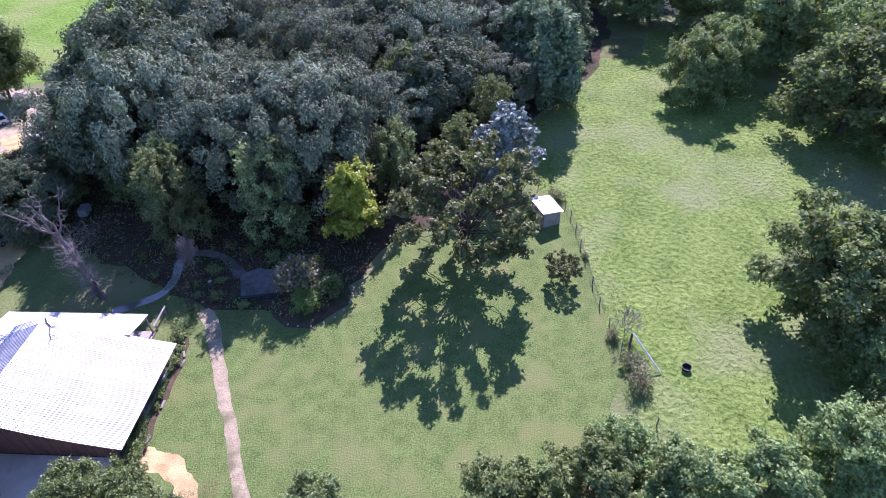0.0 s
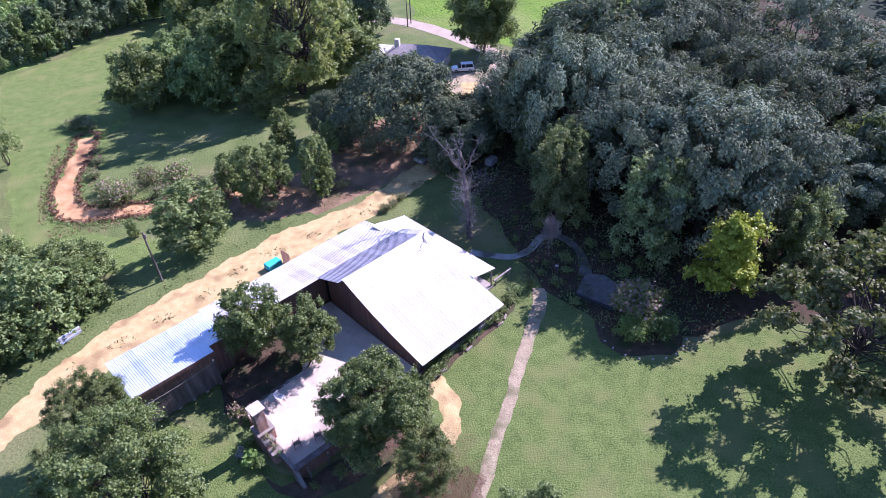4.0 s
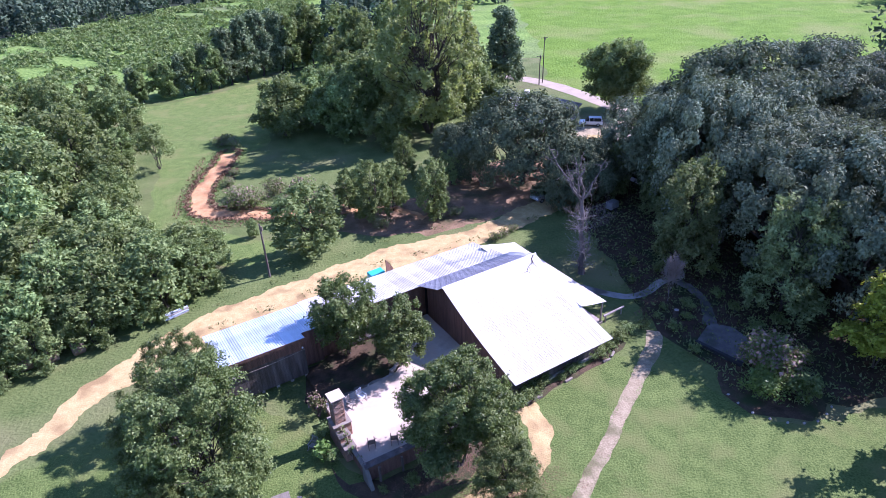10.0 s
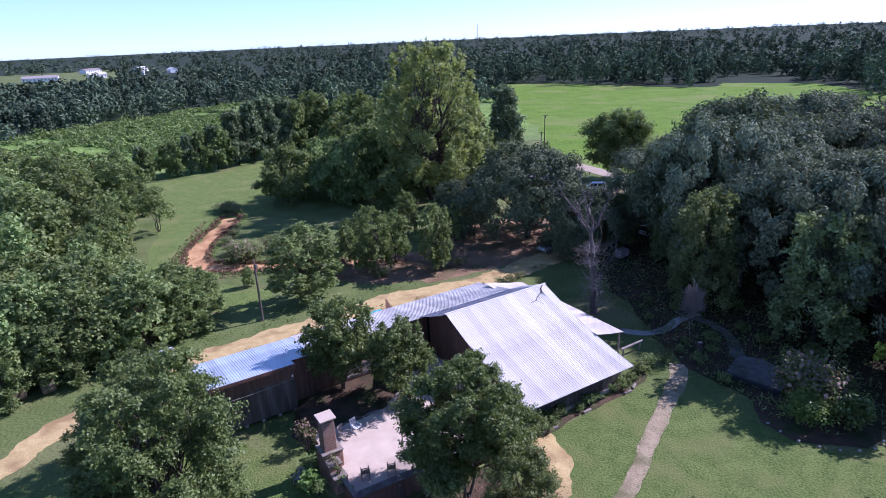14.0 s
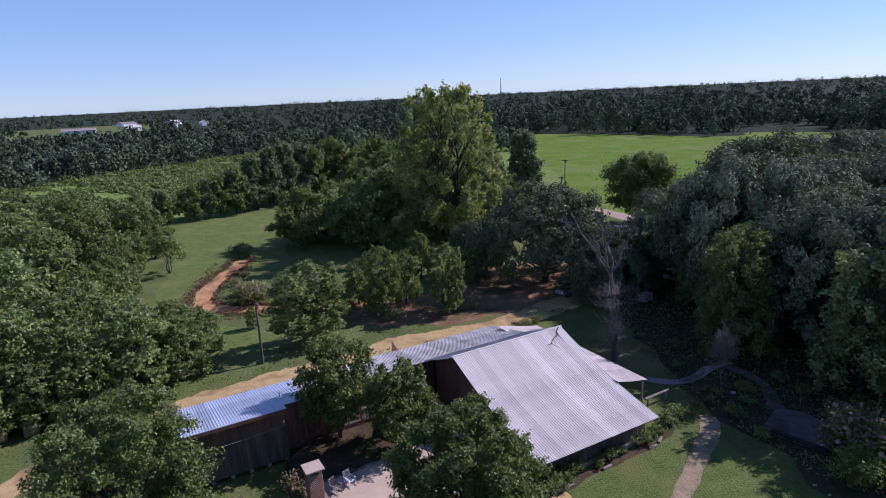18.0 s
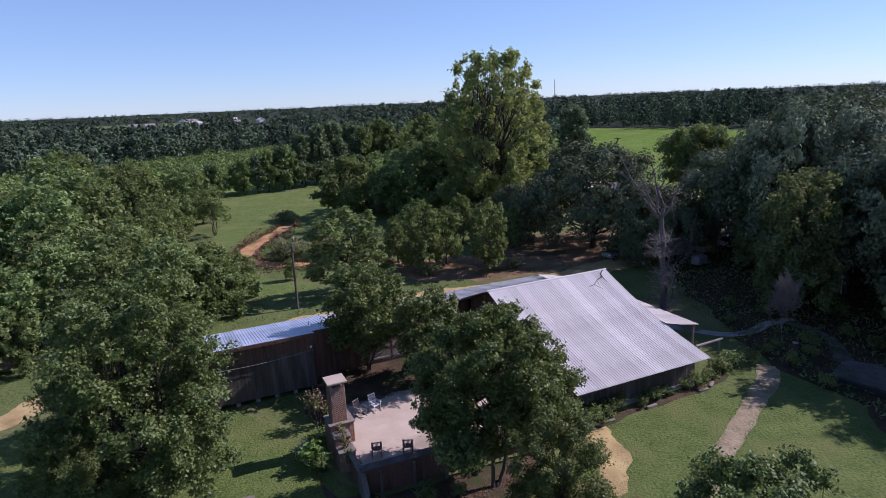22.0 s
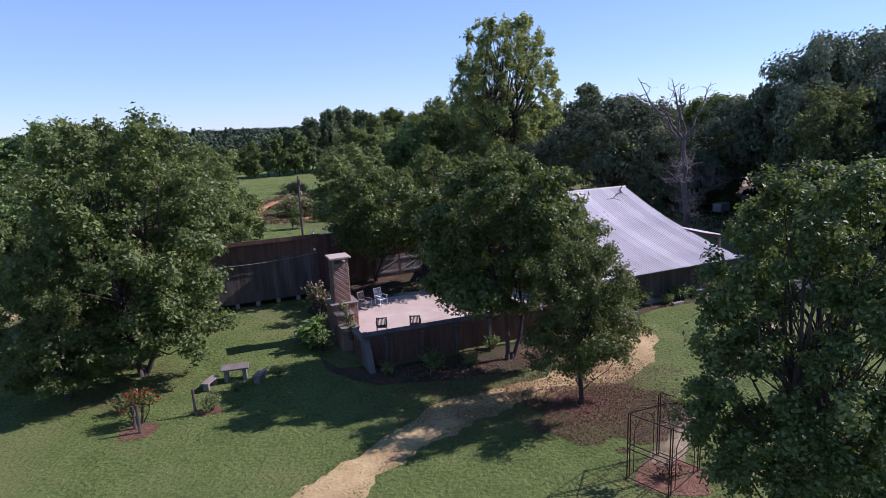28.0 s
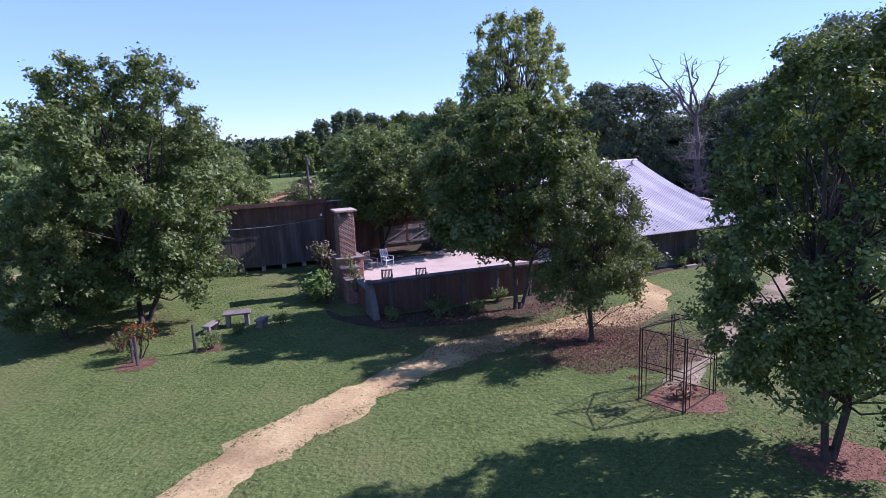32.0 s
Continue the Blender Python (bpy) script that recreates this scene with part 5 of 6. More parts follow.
rk = rng(88)
bushes = []
while len(bushes) < 2600:
    x, y = rk.uniform(-185, 5, 1), rk.uniform(118, 325, 1)
    if lanes(x, y)[0] and y[0] > 121 + max(0.0, (x[0] + 57) * 0.58):
        k = rk.uniform(0.5, 1.0) + (1.2 if rk.random() < 0.03 else 0)
        bushes.append((x[0], y[0], 1.7 * k, 2.1 * k, False))
far_forest("field_bushes", bushes, "low green bushes crowding the overgrown field", 87, L_WEEDS, 0.75, 34)

rf = rng(90)
keepout = poly_mask(PASTURE_N)
keepout2 = poly_mask([(-190, 100), (-60, 105), (0, 90), (0, 300), (-40, 318), (-66, 300), (-110, 232), (-150, 196), (-200, 180)])
wood_sets = {}
for far, count in ((0, 2400), (1, 4300)):
    got = 0
    while got < count:
        a = rf.uniform(-1.35, 1.65)
        d = math.sqrt(rf.uniform(120 ** 2, 450 ** 2)) if not far else 450 + 2700 * rf.random() ** 2.1
        x, y = 10 + d * math.sin(a), 10 + d * math.cos(a)
        if keepout(np.array([x]), np.array([y]))[0] or keepout2(np.array([x]), np.array([y]))[0]:
            continue
        if (y < 130 and -90 < x < 150) or (20 < x < 110 and 125 < y < 250 and x > 0.2 * y - 5) or (650 < d < 980 and -0.50 < a < -0.34):
            continue
        got += 1
        pine = rf.random() < 0.35
        tall = 8.4 if a < -0.14 else 12.4
        big = rf.uniform(0.62, 1.35) * (1.3 if rf.random() < 0.07 and not far and a > -0.14 else 1) * (0.84 if d > 800 else 1)
        big *= 0.92 + 0.34 * math.sin(x / 57 + 1.4 * math.sin(y / 83)) * math.sin(y / 49 + 1.2 * math.sin(x / 97))
        wood_sets.setdefault((far, pine), []).append((x, y, tall * big * (1.15 if pine else 1), rf.uniform(3.8, 6.6) * (0.72 if pine else 1.0) * (1 + (d / 1300 if far else 0)), pine))
for (far, pine), sel in wood_sets.items():
    for q in range(4):
        far_forest(("far_" if far else "") + ("pines" if pine else "woods"), sel[q::4], ("darker pines among the woods" if pine else "green woods") + (" out to the horizon" if far else " round the farm's fields"), 91 + far * 2 + pine + q * 7, L_FARPINE if pine else L_WOODS, 2.0 if far else 1.1, 66 if far else 150)


# ---- bare wood and shrubs ----
snag("dead_tree", "tall grey dead tree with a few crooked bare limbs", (30.9, 21.6, 0), 41, 0.36, (-0.5, 0.6, 9.2), [(-3.9, 3.2, 15.8), (-1.9, 0.1, 15.3), (-0.6, 1.6, 15.0), (1.0, -0.6, 14.6), (-2.2, 1.5, 13.6)], M_SNAG)
bare_tree("dead_tree", "thin grey leafless sapling beside the dead tree", 7.5, 1.2, 2.0, 44, 0.09, (0.2, 0.3), 4, (33.4, 26.0, 0), fan=4, material=M_SNAG)
walk_shrub = bare_tree("bare_shrub", "leafless grey twiggy shrub beside the walk", 5.4, 0.75, 0.8, 42, 0.07, (0, 0), 4, (38.4, 13.6, 0), fan=6, cat="shrub", twig=0.022)
walk_shrub.matrix_world = pose(38.4, 13.6, 0) @ Matrix.Diagonal((0.62, 0.62, 1.0, 1))
bare_tree("bare_shrub", "grey twiggy bush by the fence post", 3.2, 1.4, 0.4, 43, 0.05, (0, 0), 3, (50.2, -36.6, 0), fan=6, cat="shrub", twig=0.02)
sh_a = shrub("shrub", "small green shrub in the bed along the house wall", 1.1, 0.75, L_MID, 0.13, 40, 51, (18.4, 2.6, 0))
place(sh_a, [(17.7, 1.3, 1.45), (16.9, 0.5, 1.2), (19.1, 2.3, 1.25), (29.8, 7.7, 1.55), (31.2, 8.7, 1.4), (26.9, 5.6, 1.15), (23.0, 3.9, 1.1), (35.4, 10.6, 0.9), (36.2, 8.2, 1.2), (37.0, 12.0, 0.8), (36.4, 4.2, 1.1), (38.6, 9.6, 1.0), (39.6, 11.4, 1.3), (44.6, 6.2, 1.5), (45.2, 3.4, 1.4), (44.4, 9.8, 1.3), (46.0, 0.6, 1.5), (44.2, 13.0, 1.2), (40.0, 19.4, 1.1), (36.0, 18.0, 0.9), (43.2, 0.6, 1.2), (47.4, 6.4, 1.6), (43.6, 21.8, 1.4), (46.6, 17.8, 1.5), (38.2, 22.4, 0.9), (19.9, 3.1, 1.15), (21.8, 3.3, 0.75), (24.0, 4.6, 0.8), (25.9, 5.4, 0.75), (28.4, 6.6, 1.0), (33.2, 9.3, 1.1), (17.2, 1.4, 0.9), (30.3, 8.0, 0.8), (9.0, -3.4, 0.8), (5.6, -6.2, 1.0), (3.2, -6.6, 0.7), (-5.0, -9.6, 0.75), (7.6, -5.6, 0.7), (2.0, -1.1, 0.5), (-0.9, -2.4, 1.1), (-1.6, 0.6, 1.2), (-2.6, -6.0, 0.6), (-4.4, -7.5, 0.55)], 21, 0.25)
bare_tree("bare_shrub", "thin twiggy shrub beside the footpath", 2.4, 0.7, 0.3, 46, 0.03, (0, 0), 3, (33.6, 9.6, 0), fan=5, cat="shrub", twig=0.016, material=M_BARK)
shrub("hydrangea", "large shrub covered with dry pinkish brown flower heads", 4.4, 3.1, L_MID, 0.26, 16, 52, (41.6, -0.4, 0), 20, accent=(L_DRY, 1300, 0.34))
shrub("round_shrub", "light green rounded shrub at the lawn's edge", 3.1, 2.0, L_BRIGHT, 0.2, 26, 53, (39.0, -2.9, 0), 12)
shrub("shrub", "green broad-leaved shrub in the corner bed", 3.3, 1.9, L_NEAR, 0.3, 16, 54, (42.3, -4.0, 0), 11)
shrub("rose_bush", "rose bush with red flowers on a post", 1.9, 0.9, L_NEAR, 0.12, 40, 55, (-7.9, -10.5, 0), 9, accent=(L_RED, 170, 0.11))
shrub("rose_bush", "low rose bush with a few red flowers", 0.9, 0.7, L_NEAR, 0.11, 36, 56, (-9.3, -9.4, 0), 7, accent=(L_RED, 40, 0.09))
shrub("flowering_shrub", "greyish shrub with faded flower heads by the fireplace", 3.4, 1.1, L_OLIVE, 0.16, 24, 57, (-2.0, 3.2, 0), 9, accent=(L_DRY, 150, 0.18))
shrub("leafy_plant", "bright green broad-leaved plant by the fireplace", 1.9, 1.2, L_BRIGHT, 0.42, 9, 58, (-1.6, -1.9, 0), 7)
br = shrub("bramble", "low tangle of green and reddish brush along the clay track", 2.2, 2.3, L_MID, 0.22, 12, 59, (-12.5, 54.0, 0), 11, accent=(L_DRY, 420, 0.2))
place(br, [(-13.6, 51.8, 1.5), (-9.2, 56.5, 1.1), (-5.0, 55.0, 1.3), (1.5, 52.6, 0.8), (-15.8, 56.5, 0.9), (-19.2, 82, 0.9), (-21.5, 84, 1.0), (-7.5, 51.5, 0.8), (-17.5, 62.0, 0.6), (-17.2, 67, 0.5), (-2, 52, 0.8), (5, 57, 0.9), (22.5, 32.6, 0.5), (24.0, 33.6, 0.42), (25.6, 34.6, 0.4), (7, 40.2, 0.7), (18.5, 41.5, 0.6)], 22, 0.2)
tufts("brush_litter", 8000, lambda x, y: ((np.hypot((x + 15) / 9, (y - 47.5) / 2.4) < 1) | (np.hypot((x + 24.3) / 1.2, (y - 64) / 14) < 1) | (np.hypot((x + 18) / 1.1, (y - 68) / 9) < 1)), (-27, -4, 44, 80), 0.3, L_FALLEN, 9, "cut brush and brown litter beside the clay track", "brush", 0.05, 1.6)

# ---- poles and wires ----
def utility_pole(at, H, label, arm=True):
    ob = thing("utility_pole", at, 0, label, "pole")
    bm = bmesh.new()
    beam(bm, (0, 0, -0.3), (0, 0, H), 0.15, 0.10, 10)
    part("shaft", bm, M_WOOD, ob)
    bm = bmesh.new()
    beam(bm, (0.18, -0.05, H - 0.9), (0.18, -0.05, H - 0.35), 0.12, 0.12, 10)
    part("lamp_housing" if not arm else "transformer", bm, M_STONE, ob)
    if arm:
        bm = bmesh.new()
        box(bm, -0.9, 0.9, -0.05, 0.05, H - 0.35, H - 0.22)
        part("crossarm", bm, M_WOOD, ob)
    return ob


utility_pole((-8.4, 29.7, 0), 7.7, "weathered wooden utility pole beside the drive", False)
utility_pole((55.2, 112.0, 0), 11.5, "tall wooden utility pole beside the lane")
utility_pole((53.6, 110.0, 0), 7.5, "shorter wooden utility pole beside the lane")
mast = thing("radio_mast", (335, 1425, ground_z(335, 1425)), 0, "thin distant radio mast on the wooded horizon", "mast")
bm = bmesh.new()
for k in range(3):
    a = k * math.tau / 3
    beam(bm, (2 * math.cos(a), 2 * math.sin(a), -1), (0.4 * math.cos(a), 0.4 * math.sin(a), 52), 0.35, 0.2, 5)
for z in range(4, 50, 5):
    w = 2 - 1.6 * z / 52
    for k in range(3):
        a, b = k * math.tau / 3, (k + 1) * math.tau / 3
        beam(bm, (w * math.cos(a), w * math.sin(a), z), (w * math.cos(b), w * math.sin(b), z + 4), 0.14, 0.14, 4)
part("lattice", bm, M_STONE, mast)


# ---- second house and vehicles ----
def far_house(at, turn, L, W, h, rise, wall, roof, label, name="house", hip=0.0):
    ob = thing(name, at, turn, label, "house")
    bm = bmesh.new()
    box(bm, -L / 2, L / 2, -W / 2, W / 2, 0, h)
    part("wall", bm, wall, ob)
    for s, ry in ((-1, 0), (1, 0)):
        bm = bmesh.new()
        pr = [(-L / 2 - 0.5, s * (W / 2 + 0.5), h - 0.15), (L / 2 + 0.5, s * (W / 2 + 0.5), h - 0.15), (L / 2 + 0.5 - hip, 0, h + rise), (-L / 2 - 0.5 + hip, 0, h + rise)]
        t_ = [bm.verts.new(p) for p in pr]
        b_ = [bm.verts.new((p[0], p[1], p[2] - 0.16)) for p in pr]
        bm.faces.new(t_)
        bm.faces.new(b_[::-1])
        for k in range(4):
            bm.faces.new((t_[k], b_[k], b_[(k + 1) % 4], t_[(k + 1) % 4]))
        bmesh.ops.recalc_face_normals(bm, faces=bm.faces[:])
        part("roof", bm, roof, ob)
    for s in (-1, 1) if hip else ():
        bm = bmesh.new()
        pr = [(s * (L / 2 + 0.5), -W / 2 - 0.5, h - 0.15), (s * (L / 2 + 0.5), W / 2 + 0.5, h - 0.15), (s * (L / 2 + 0.5 - hip), 0, h + rise)]
        t_ = [bm.verts.new(p) for p in pr]
        b_ = [bm.verts.new((p[0], p[1], p[2] - 0.16)) for p in pr]
        bm.faces.new(t_)
        bm.faces.new(b_[::-1])
        for k in range(3):
            bm.faces.new((t_[k], b_[k], b_[(k + 1) % 3], t_[(k + 1) % 3]))
        bmesh.ops.recalc_face_normals(bm, faces=bm.faces[:])
        part("hip_roof", bm, roof, ob)
    for x in (-L / 2 + 0.02, L / 2 - 0.02) if not hip else ():
        bm = bmesh.new()
        v = [bm.verts.new((x, -W / 2, h)), bm.verts.new((x, W / 2, h)), bm.verts.new((x, 0, h + rise - 0.12))]
        w = [bm.verts.new((x * 0.995, q.co.y, q.co.z)) for q in v]
        bm.faces.new(v)
        bm.faces.new(w[::-1])
        for k in range(3):
            bm.faces.new((v[k], w[k], w[(k + 1) % 3], v[(k + 1) % 3]))
        part("gable", bm, wall, ob)
    n = max(2, int(L / 3.2))
    for s in (-1, 1):
        for k in range(n):
            x = -L / 2 + (k + 0.5) * L / n
            bm = bmesh.new()
            box(bm, x - 0.55, x + 0.55, s * W / 2 - 0.05, s * W / 2 + 0.05, h * 0.35, h * 0.78)
            wi = part("window", bm, M_WHITE, ob)
            bm = bmesh.new()
            box(bm, x - 0.45, x + 0.45, s * W / 2 - 0.065, s * W / 2 + 0.065, h * 0.38, h * 0.75)
            part("pane", bm, M_GLASS, wi)
    return ob


h2 = far_house((46.4, 84.0, 0), -38, 13.0, 8.4, 2.7, 1.9, M_PINKWALL, M_SHINGLE, "low house with a grey-brown shingle roof behind the trees", hip=4.2)
bm = bmesh.new()
box(bm, -4.6, -3.6, -0.6, 0.4, 2.6, 5.6, 0.03)
part("chimney", bm, M_PINKWALL, h2)
far_house((40.0, 91.5, 0), -38, 6.0, 5.0, 2.5, 0.8, M_PINKWALL, M_TIN, "small annex with a pale metal roof beside the house", "annex")
for i, (fx, fy, L_, W_) in enumerate(((-318, 716, 34, 13), (-268, 740, 18, 10), (-333, 905, 24, 14), (-262, 886, 20, 12), (-230, 770, 15, 9), (-200, 800, 14, 9))):
    far_house((fx, fy, ground_z(fx, fy)), 15 + i * 21, L_, W_, 4.2, 2.2, M_WHITE, M_TIN if i % 2 else M_SHINGLE, "pale distant building among the woods", "distant_house")


def car(name, at, turn, paint, label, L=4.8, W=1.85, H=1.75, rack=False):
    ob = thing(name, at, turn, label, "car")
    bm = bmesh.new()
    side = [(-L / 2, 0.42), (L / 2 - 0.05, 0.42), (L / 2, 0.72), (L / 2 - 0.12, 0.98), (L / 2 - 1.15, 1.08), (-L / 2 + 0.04, 1.12)]
    vl = [bm.verts.new((x, -W / 2, z)) for x, z in side]
    vr = [bm.verts.new((x, W / 2, z)) for x, z in side]
    bm.faces.new(vl)
    bm.faces.new(vr[::-1])
    n = len(side)
    for k in range(n):
        bm.faces.new((vl[k], vr[k], vr[(k + 1) % n], vl[(k + 1) % n]))
    bmesh.ops.recalc_face_normals(bm, faces=bm.faces[:])
    bmesh.ops.bevel(bm, geom=bm.edges[:], offset=0.06, segments=2, affect="EDGES")
    part("body", bm, paint, ob, smooth=False)
    bm = bmesh.new()
    cab = [(-L / 2 + 0.12, 1.1), (L / 2 - 1.25, 1.08), (L / 2 - 1.95, H), (-L / 2 + 0.35, H)]
    a_ = [bm.verts.new((x, -W / 2 + (0.06 if z < 1.3 else 0.2), z)) for x, z in cab]
    b_ = [bm.verts.new((x, W / 2 - (0.06 if z < 1.3 else 0.2), z)) for x, z in cab]
    bm.faces.new(a_)
    bm.faces.new(b_[::-1])
    for k in range(4):
        bm.faces.new((a_[k], b_[k], b_[(k + 1) % 4], a_[(k + 1) % 4]))
    bmesh.ops.recalc_face_normals(bm, faces=bm.faces[:])
    part("glasshouse", bm, M_GLASS, ob)
    bm = bmesh.new()
    box(bm, -L / 2 + 0.3, L / 2 - 1.9, -W / 2 + 0.18, W / 2 - 0.18, H - 0.01, H + 0.05, 0.03)
    part("roof", bm, paint, ob)
    for x in (-L / 2 + 0.25, -0.55, 0.35):
        for s in (-1, 1):
            bm = bmesh.new()
            beam(bm, (x, s * (W / 2 - 0.05), 1.08), (x + (0.1 if x < -1 else 0), s * (W / 2 - 0.19), H), 0.05, 0.05, 4)
            part("pillar", bm, paint, ob)
    for x in (-L / 2 + 0.95, L / 2 - 0.9):
        for s in (-1, 1):
            bm = bmesh.new()
            beam(bm, (x, s * (W / 2 - 0.2), 0.36), (x, s * (W / 2 + 0.02), 0.36), 0.36, 0.36, 18)
            wh = part("tyre", bm, M_RUBBER, ob)
            bm = bmesh.new()
            beam(bm, (x, s * (W / 2 + 0.01), 0.36), (x, s * (W / 2 + 0.035), 0.36), 0.22, 0.2, 12)
            part("rim", bm, M_CARGREY, wh)
    for s in (-1, 1):
        bm = bmesh.new()
        box(bm, L / 2 - 0.1, L / 2 + 0.02, s * W * 0.36 - 0.18, s * W * 0.36 + 0.18, 0.74, 0.9, 0.02)
        part("headlight", bm, M_WHITE, ob)
        bm = bmesh.new()
        box(bm, -L / 2 - 0.01, -L / 2 + 0.06, s * W * 0.42 - 0.08, s * W * 0.42 + 0.08, 0.8, 1.15, 0.02)
        part("tail_light", bm, M_CLAY, ob)
    if rack:
        bm = bmesh.new()
        for y in np.linspace(-0.6, 0.6, 5):
            beam(bm, (-L / 2 + 0.4, y, H + 0.16), (0.3, y, H + 0.16), 0.025, 0.025, 5)
        for x in (-L / 2 + 0.4, -0.8, 0.3):
            beam(bm, (x, -0.65, H + 0.14), (x, 0.65, H + 0.14), 0.03, 0.03, 5)
            for y in (-0.62, 0.62):
                beam(bm, (x, y, H), (x, y, H + 0.16), 0.025, 0.025, 5)
        part("roof_rack", bm, M_WHITE, ob)
    return ob


car("parked_car", (54.0, 76.2, 0), 160, M_CARWHITE, "white sport utility car parked in the gravel yard")
car("parked_car", (33.4, 44.0, 0), 205, M_CARGREY, "silver four-wheel-drive with a roof rack in the shade", 4.6, 1.85, 1.85, True)
car("parked_car", (51.4, 46.5, 0), 20, M_CARWHITE, "white car half hidden under the trees", 4.6)
tank = thing("trailer", (41.9, 37.6, 0), 30, "pale grey box trailer standing under the trees", "trailer")
bm = bmesh.new()
box(bm, -0.9, 0.9, -0.6, 0.6, 0.45, 1.5, 0.06)
part("box", bm, M_CARGREY, tank)
for s in (-1, 1):
    bm = bmesh.new()
    beam(bm, (0, s * 0.58, 0.3), (0, s * 0.75, 0.3), 0.3, 0.3, 14)
    part("tyre", bm, M_RUBBER, tank)

# ---- garden east of the house ----
strip("walkway", [(29.6, 18.6), (31.5, 17.0), (34.2, 15.4), (37.0, 15.8), (39.4, 17.4), (42.4, 18.4)], (1.2, 1.1, 1.1), 0.04, M_OLDCONC, "curved grey concrete walkway in the shade", "walkway", 31, 0.03, 0.4)
terr = thing("terrace", (0, 0, 0), 0, "old concrete terrace with a low dark edge", "terrace")
bm = bmesh.new()
slab(bm, [(37.6, 5.8), (40.2, 1.6), (43.4, 3.6), (42.6, 7.2), (40.6, 8.4)], 0.0, 0.22)
part("slab", bm, M_DARKCONC, terr)
bm = bmesh.new()
slab(bm, [(37.2, 5.5), (39.8, 1.2), (40.1, 1.4), (37.5, 5.7)], 0.0, 0.5)
part("edge_wall", bm, M_RUBBER, terr)
strip("stone_path", [(40.6, 8.2), (41.8, 10.6), (42.6, 13.8), (41.6, 17.4)], (1.4, 1.2, 1.1), 0.04, M_DARKCONC, "path of old paving between terrace and walk", "path", 32, 0.1, 0.4)
stp = thing("stump", (37.6, 10.3, 0), 0, "short pale tree stump in the garden bed", "stump")
bm = bmesh.new()
beam(bm, (0, 0, -0.05), (0, 0, 1.1), 0.32, 0.26, 12)
part("log", bm, M_BARK, stp)
bm = bmesh.new()
beam(bm, (0, 0, 1.1), (0, 0, 1.13), 0.25, 0.25, 12)
part("cut_face", bm, M_TIMBER, stp)
rail = thing("timber_rail", (0, 0, 0), 0, "pale weathered log rail by the porch", "rail")
bm = bmesh.new()
beam(bm, (29.4, 11.2, 0.9), (32.3, 12.4, 0.95), 0.13, 0.11, 8)
part("log", bm, M_DEADBARK, rail)
for q in ((29.7, 11.3), (32.0, 12.3)):
    bm = bmesh.new()
    beam(bm, (*q, -0.05), (*q, 0.85), 0.1, 0.1, 8)
    part("post", bm, M_TIMBER, rail)
for k, (ex, ey, et) in enumerate(((17.6, 0.9, 30), (18.7, 1.3, 18), (22.4, 3.0, 25), (27.2, 5.0, 20), (28.2, 5.8, 50))):
    ed = thing("edging_stone", (ex, ey, 0.0), et, "pale flat edging stone along the flower bed", "stone", "bed edging")
    bm = bmesh.new()
    box(bm, -0.48, 0.48, -0.12, 0.12, -0.03, 0.16 + 0.02 * (k % 3), 0.03)
    part("block", bm, M_STONE, ed)
kerb_pts = smooth_line([(36.4, -2.0), (37.2, -4.6), (39.5, -6.3), (42.2, -6.7), (44.6, -5.4)], 1.25)
for k, q in enumerate(kerb_pts):
    ed = thing("edging_stone", (q.x, q.y, 0), k * 37 % 60, "rough pale stone at the lawn's edge", "stone", "corner bed edging")
    bm = bmesh.new()
    bmesh.ops.create_icosphere(bm, subdivisions=2, radius=0.15)
    for v in bm.verts:
        v.co = Vector((v.co.x * 1.15, v.co.y * 0.8, v.co.z * 0.6 + 0.05)) * (1 + 0.18 * noise.noise(v.co * 4 + Vector((k, 0, 0))))
    part("rock", bm, M_OLDCONC, ed)

pf = thing("plank_fence", (0, 0, 0), 0, "weathered plank fence with pale boards in the oaks' shade", "fence")
rb = rng(82)
for k in range(18):
    bm = bmesh.new()
    x, y = 47.6 + k * 0.27, 22.6 + k * 0.13
    box(bm, x, x + 0.24, y, y + 0.04, 0, 2.7 + rb.uniform(-0.15, 0.15), 0.008)
    part("board", bm, M_WHITE if k in (9, 12, 14) else M_WOOD, pf)
for z in (0.6, 2.1):
    bm = bmesh.new()
    beam(bm, (47.6, 22.68, z), (52.4, 25.0, z), 0.05, 0.05, 4)
    part("rail", bm, M_WOOD, pf)

# ---- garden shed and fence by the pasture ----
gh = thing("garden_shed", (66.0, -22.4, 0), 46, "small garden shed with a bright white metal roof", "shed")
bm = bmesh.new()
box(bm, -1.7, 1.7, -1.2, 1.2, 0, 2.1)
part("wall", bm, M_TIMBER, gh)
me = roof_panel_mesh("roof_panel", 0.65, [(-1.5, 2.18), (1.5, 2.55)], M_TIN)
for k in range(6):
    ob = part("roof_panel", me, M_TIN, gh)
    ob.location = (-1.95 + 0.65 * k, 0, 0)
bm = bmesh.new()
box(bm, -0.45, 0.45, -1.25, -1.18, 0.05, 1.95)
part("door", bm, M_WOODRED, gh)
fence = thing("pasture_fence", (0, 0, 0), 0, "old post and wire fence along the pasture", "fence")
FL = smooth_line([(73, -19), (69.7, -24.0), (60, -29.5), (53.2, -33.1), (47.7, -36.9), (40, -42), (33, -47.5)], 2.6)
rfz = rng(33)
for p in FL:
    bm = bmesh.new()
    beam(bm, (p.x, p.y, -0.2), (p.x + rfz.normal() * 0.04, p.y + rfz.normal() * 0.04, 1.25 + rfz.uniform(-0.1, 0.2)), 0.075, 0.06, 7)
    part("post", bm, M_TIMBER, fence)
